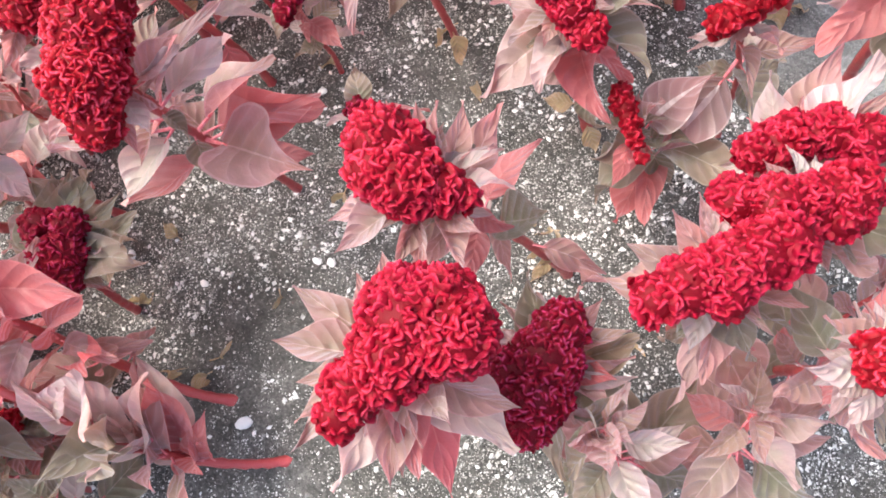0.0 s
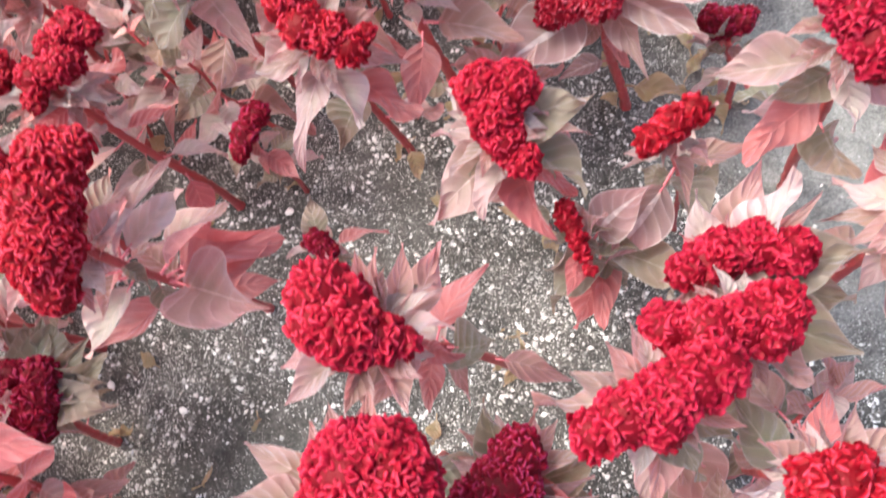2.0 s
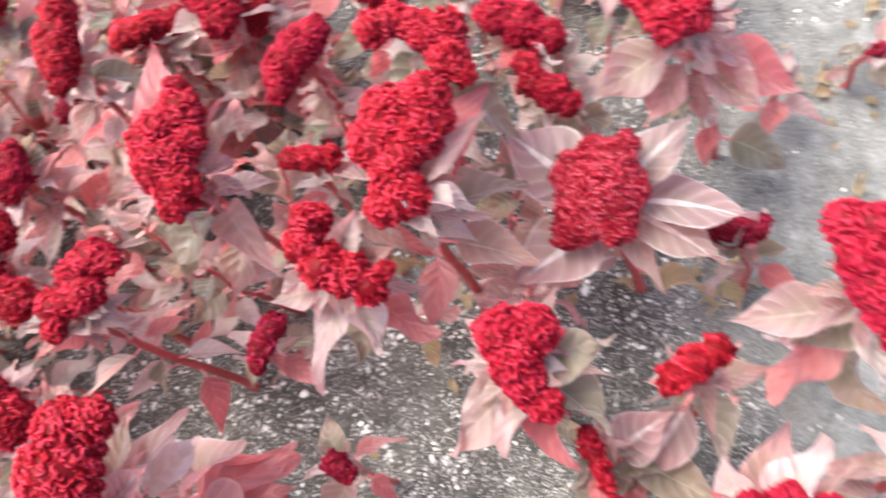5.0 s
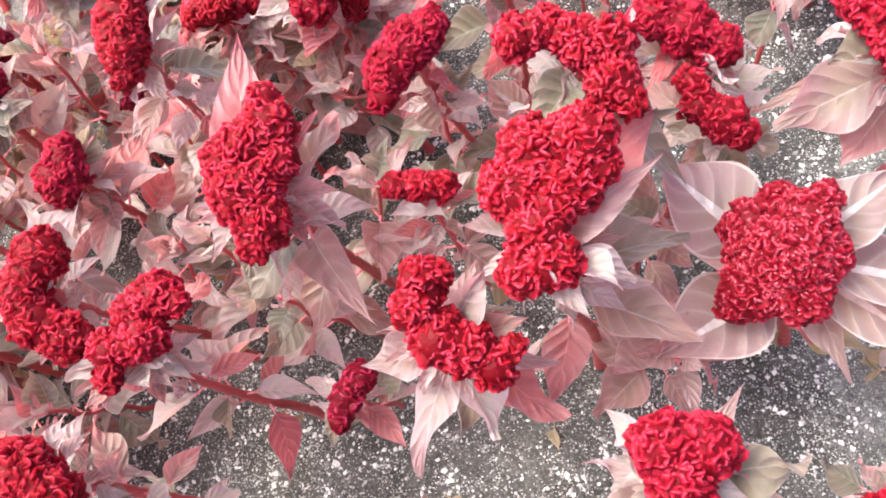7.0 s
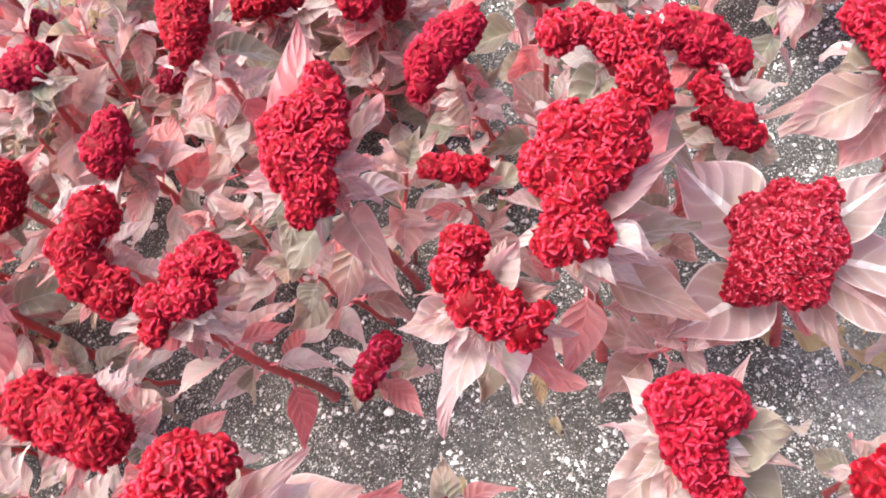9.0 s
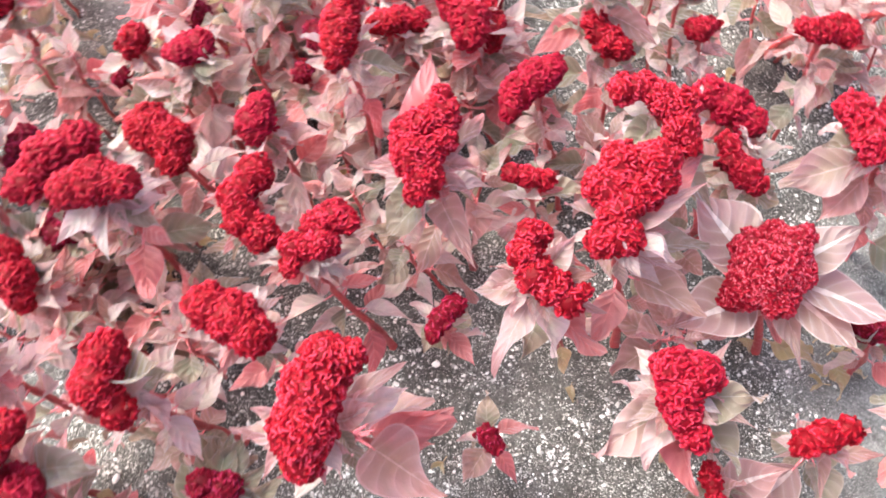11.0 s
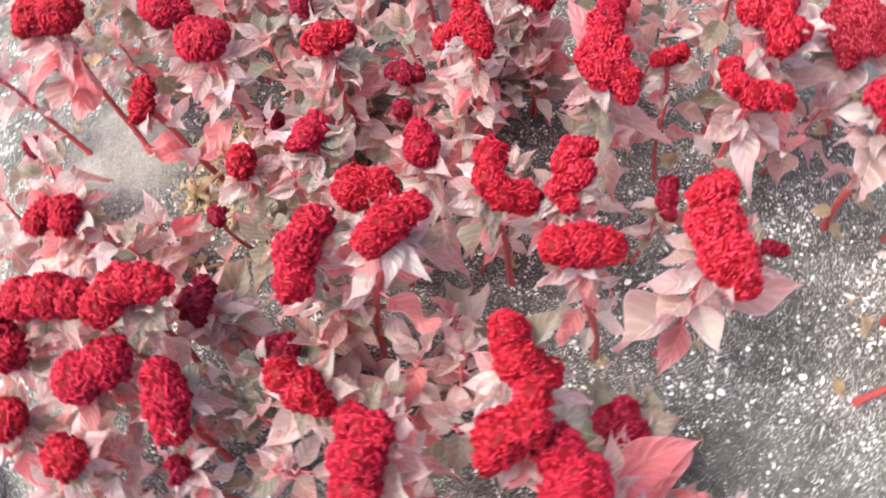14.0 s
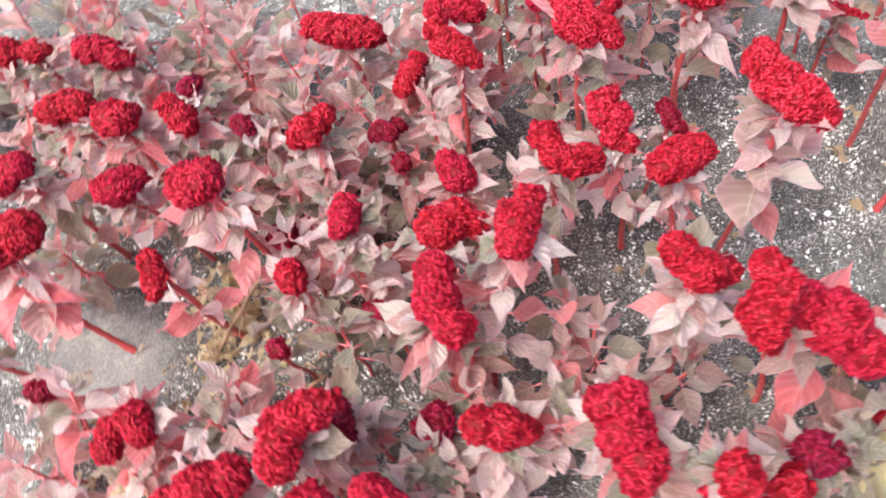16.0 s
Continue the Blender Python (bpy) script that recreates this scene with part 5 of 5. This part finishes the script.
for k in range(8):
    x, y, tall = thicket.uniform(-1.1, -0.45), thicket.uniform(0.35, 0.95), thicket.uniform(0.12, 0.24)
    if math.hypot(x + 0.83, y - 0.99) > 0.17 and math.hypot(x + 0.92, y - 0.91) > 0.12:
        leafy_shoot(x, y, tall, 11, 60 + k, 0.35)


# ---- litter, weeds and edging ----
def dry_leaf(x, y, size, z=0.0, seed=0):
    rng = random.Random(seed)
    low = float(ground_height(np.float64(x), np.float64(y)))
    ob = new("dry_leaf", DRY_LEAVES[seed % len(DRY_LEAVES)])
    ob.matrix_basis = pose(x, y, low + z + size * 0.10, rng.uniform(-35, 35), rng.uniform(-25, 25), rng.uniform(0, 360)) @ Matrix.Scale(size, 4)
    return tagged(ob, "curled dry tan leaf fallen on the soil", "dry leaf", "fallen leaves on the soil")


dry_leaf(-0.356, 0.169, 0.045, seed=1)
dry_leaf(-0.440, 0.083, 0.060, seed=2)
dry_leaf(-0.437, 0.070, 0.040, seed=10)
dry_leaf(-0.408, 0.315, 0.050, seed=3)
dry_leaf(-0.493, 0.240, 0.036, seed=4)
dry_leaf(-0.033, 0.208, 0.050, seed=5)
dry_leaf(-0.012, 0.228, 0.045, seed=6)
dry_leaf(-0.020, 0.200, 0.040, seed=7)
dry_leaf(0.241, 0.510, 0.065, seed=8)
dry_leaf(0.222, 0.525, 0.050, seed=9)
dry_leaf(-0.233, 0.354, 0.045, seed=11)
dry_leaf(-0.272, 0.297, 0.045, seed=12)
dry_leaf(-1.165, 1.007, 0.06, seed=13)
dry_leaf(-1.233, 1.070, 0.06, seed=14)
dry_leaf(-0.755, 0.413, 0.05, seed=15)
scatter = random.Random(77)
for k in range(12):
    dry_leaf(scatter.uniform(0.36, 0.66), scatter.uniform(0.74, 1.0), scatter.uniform(0.025, 0.055), seed=90 + k)
for k in range(16):
    dry_leaf(scatter.gauss(0.43, 0.045), scatter.gauss(0.75, 0.05), scatter.uniform(0.022, 0.05), seed=120 + k)
for k in range(16):
    dry_leaf(scatter.gauss(-1.20, 0.05), scatter.gauss(0.95, 0.05), scatter.uniform(0.025, 0.055), seed=160 + k)
for k in range(5):
    dry_leaf(scatter.gauss(0.237, 0.02), scatter.gauss(0.52, 0.02), scatter.uniform(0.03, 0.055), seed=140 + k)
for k in range(46):
    dry_leaf(scatter.uniform(-1.3, 0.45), scatter.uniform(0.05, 1.4), scatter.uniform(0.022, 0.05), seed=20 + k)


def straw_bit(x, y, size, seed):
    rng = random.Random(seed)
    low = float(ground_height(np.float64(x), np.float64(y)))
    ob = new("straw_leaf", STRAW_LEAVES[seed % len(STRAW_LEAVES)])
    ob.matrix_basis = pose(x, y, low + size * rng.uniform(0.1, 0.45), rng.uniform(-60, 60), rng.uniform(-40, 40), rng.uniform(0, 360)) @ Matrix.Scale(size, 4)
    return tagged(ob, "shrivelled straw-coloured leaf lying in the litter", "dry leaf", "straw-coloured leaf litter")


for k in range(130):
    straw_bit(scatter.gauss(-0.845, 0.06), scatter.gauss(0.98, 0.075), scatter.uniform(0.02, 0.045), 600 + k)
for k in range(14):
    straw_bit(scatter.gauss(-1.185, 0.03), scatter.gauss(1.0, 0.03), scatter.uniform(0.018, 0.036), 560 + k)


def dry_stalk(low, high, thick):
    """A dead, knotted flower stalk lying or leaning in the bed."""
    a, b = Vector(low), Vector(high)
    line = [a.lerp(b, i / 12) + Vector((math.sin(2.1 * i), math.cos(1.3 * i), math.sin(1.7 * i))) * 0.0012 for i in range(13)]
    radii = [thick * (1.1 - 0.4 * i / 12) * (1.25 if i % 4 == 2 else 1.0) for i in range(13)]
    ob = new("dry_stalk", tube_mesh("dry_stalk", line, radii, 8, DRY_STEM))
    return tagged(ob, "dead reddish-brown flower stalk fallen among the litter", "dry stalk", "fallen stalks")


dry_stalk((-0.929, 0.989, 0.004), (-0.751, 0.923, 0.15), 0.0042)
dry_stalk((-0.975, 0.838, 0.006), (-0.845, 0.776, 0.03), 0.0040)


def stone(x, y, size, seed):
    rng = random.Random(seed)
    bm = bmesh.new()
    bmesh.ops.create_icosphere(bm, subdivisions=2, radius=1.0)
    for v in bm.verts:
        v.co *= 1 + 0.22 * noise.noise(v.co * 1.3 + Vector((seed, 0, 0)))
        v.co = Vector((v.co.x * 1.15, v.co.y * 0.85, v.co.z * 0.55)) * size
    me = bpy.data.meshes.new("stone")
    bm.to_mesh(me)
    bm.free()
    me.materials.append(CONCRETE)
    ob = new("stone", me)
    ob.matrix_basis = pose(x, y, float(ground_height(np.float64(x), np.float64(y))) + size * 0.3, rng.uniform(-15, 15), rng.uniform(-15, 15), rng.uniform(0, 360))
    return tagged(ob, "small whitish stone lying on the soil", "stone", "stones on the soil")


stone(0.031, -0.041, 0.011, 1)
stone(-0.394, 0.008, 0.009, 2)
stone(-0.291, 0.200, 0.006, 3)
stone(-0.310, 0.203, 0.005, 4)
stone(-0.563, 0.224, 0.006, 5)
stone(-0.310, 0.430, 0.006, 6)
for k in range(14):
    stone(scatter.uniform(-1.0, 0.4), scatter.uniform(0.0, 1.1), scatter.uniform(0.0045, 0.007), 10 + k)


def withered_plant(x, y, height, leaves, seed):
    """A dead brown plant: thin bent stem with shrivelled leaves still hanging on."""
    rng = random.Random(seed)
    root = new("withered_plant")
    root.empty_display_size = 0.05
    root.matrix_basis = Matrix.Translation((x, y, float(ground_height(np.float64(x), np.float64(y))) - 0.004))
    tagged(root, "withered brown plant with shrivelled straw-coloured leaves on the soil", "dead plant", "withered plants")
    lean = Vector((rng.uniform(-0.5, 0.5), rng.uniform(-0.5, 0.5), 1)).normalized()
    line = [lean * height * i / 8 + Vector((0.006 * math.sin(i), 0.006 * math.cos(1.7 * i), 0)) * (i > 0) for i in range(9)]
    part("stem", tube_mesh("dry_stem", line, [0.003 - 0.0002 * i for i in range(9)], 6, DRY_STEM), root, Matrix.Identity(4))
    for i in range(leaves):
        at = line[rng.randint(2, 8)]
        m = Matrix.Translation(at) @ pose(0, 0, 0, rng.uniform(-60, 60), rng.uniform(-30, 60), rng.uniform(0, 360)) @ Matrix.Scale(rng.uniform(0.016, 0.042), 4)
        part("leaf", rng.choice(STRAW_LEAVES), root, m)
    return root


withered_plant(-0.80, 0.99, 0.12, 34, 1)
withered_plant(-0.84, 0.95, 0.09, 28, 6)
withered_plant(-0.90, 1.0, 0.08, 26, 7)
withered_plant(-0.86, 1.04, 0.08, 24, 2)
withered_plant(-0.76, 1.05, 0.09, 22, 3)
withered_plant(-1.13, 0.95, 0.11, 12, 4)
withered_plant(-1.19, 1.08, 0.10, 10, 5)


def weed(x, y, blades, seed):
    """A little tuft of green grass."""
    rng = random.Random(seed)
    root = new("grass_tuft")
    root.empty_display_size = 0.03
    root.matrix_basis = Matrix.Translation((x, y, float(ground_height(np.float64(x), np.float64(y))) - 0.002))
    tagged(root, "small tuft of fresh green grass growing in the soil", "grass", "grass tufts")
    for i in range(blades):
        turn, long, wide = rng.uniform(0, 6.28), rng.uniform(0.03, 0.075), rng.uniform(0.0014, 0.0026)
        out = Vector((math.cos(turn), math.sin(turn), 0))
        side = Vector((-out.y, out.x, 0))
        verts, faces = [], []
        for q in range(6):
            u = q / 5
            mid = out * long * (0.25 * u + 0.6 * u * u) + Vector((0, 0, long * (u - 0.45 * u * u)))
            w = wide * (1 - u) ** 0.6 + 0.0002
            verts += [mid - side * w, mid - Vector((0, 0, w * 0.5)), mid + side * w]
            if q:
                b = 3 * q
                faces += [(b - 3, b - 2, b + 1, b), (b - 2, b - 1, b + 2, b + 1)]
        part("blade", mesh_object("blade", verts, faces, GRASS), root, Matrix.Identity(4))
    return root


for k in range(7):
    weed(-1.07 + scatter.uniform(-0.08, 0.06), 0.29 + scatter.uniform(-0.06, 0.05), 8, 300 + k)


def edging():
    """A pale concrete slab bordering the bed, sunk a little into the soil."""
    bm = bmesh.new()
    bmesh.ops.create_cube(bm, size=1.0, matrix=pose(-1.535, 0.86, 0.018, 0, 0, -4) @ Matrix.Diagonal((0.32, 0.52, 0.06, 1)))
    bmesh.ops.bevel(bm, geom=bm.edges[:], offset=0.006, segments=2, affect="EDGES")
    me = bpy.data.meshes.new("paving_slab")
    bm.to_mesh(me)
    bm.free()
    me.materials.append(CONCRETE)
    return tagged(new("pavement", me), "pale whitewashed concrete slab bordering the bed", "pavement", kind="structure")


edging()
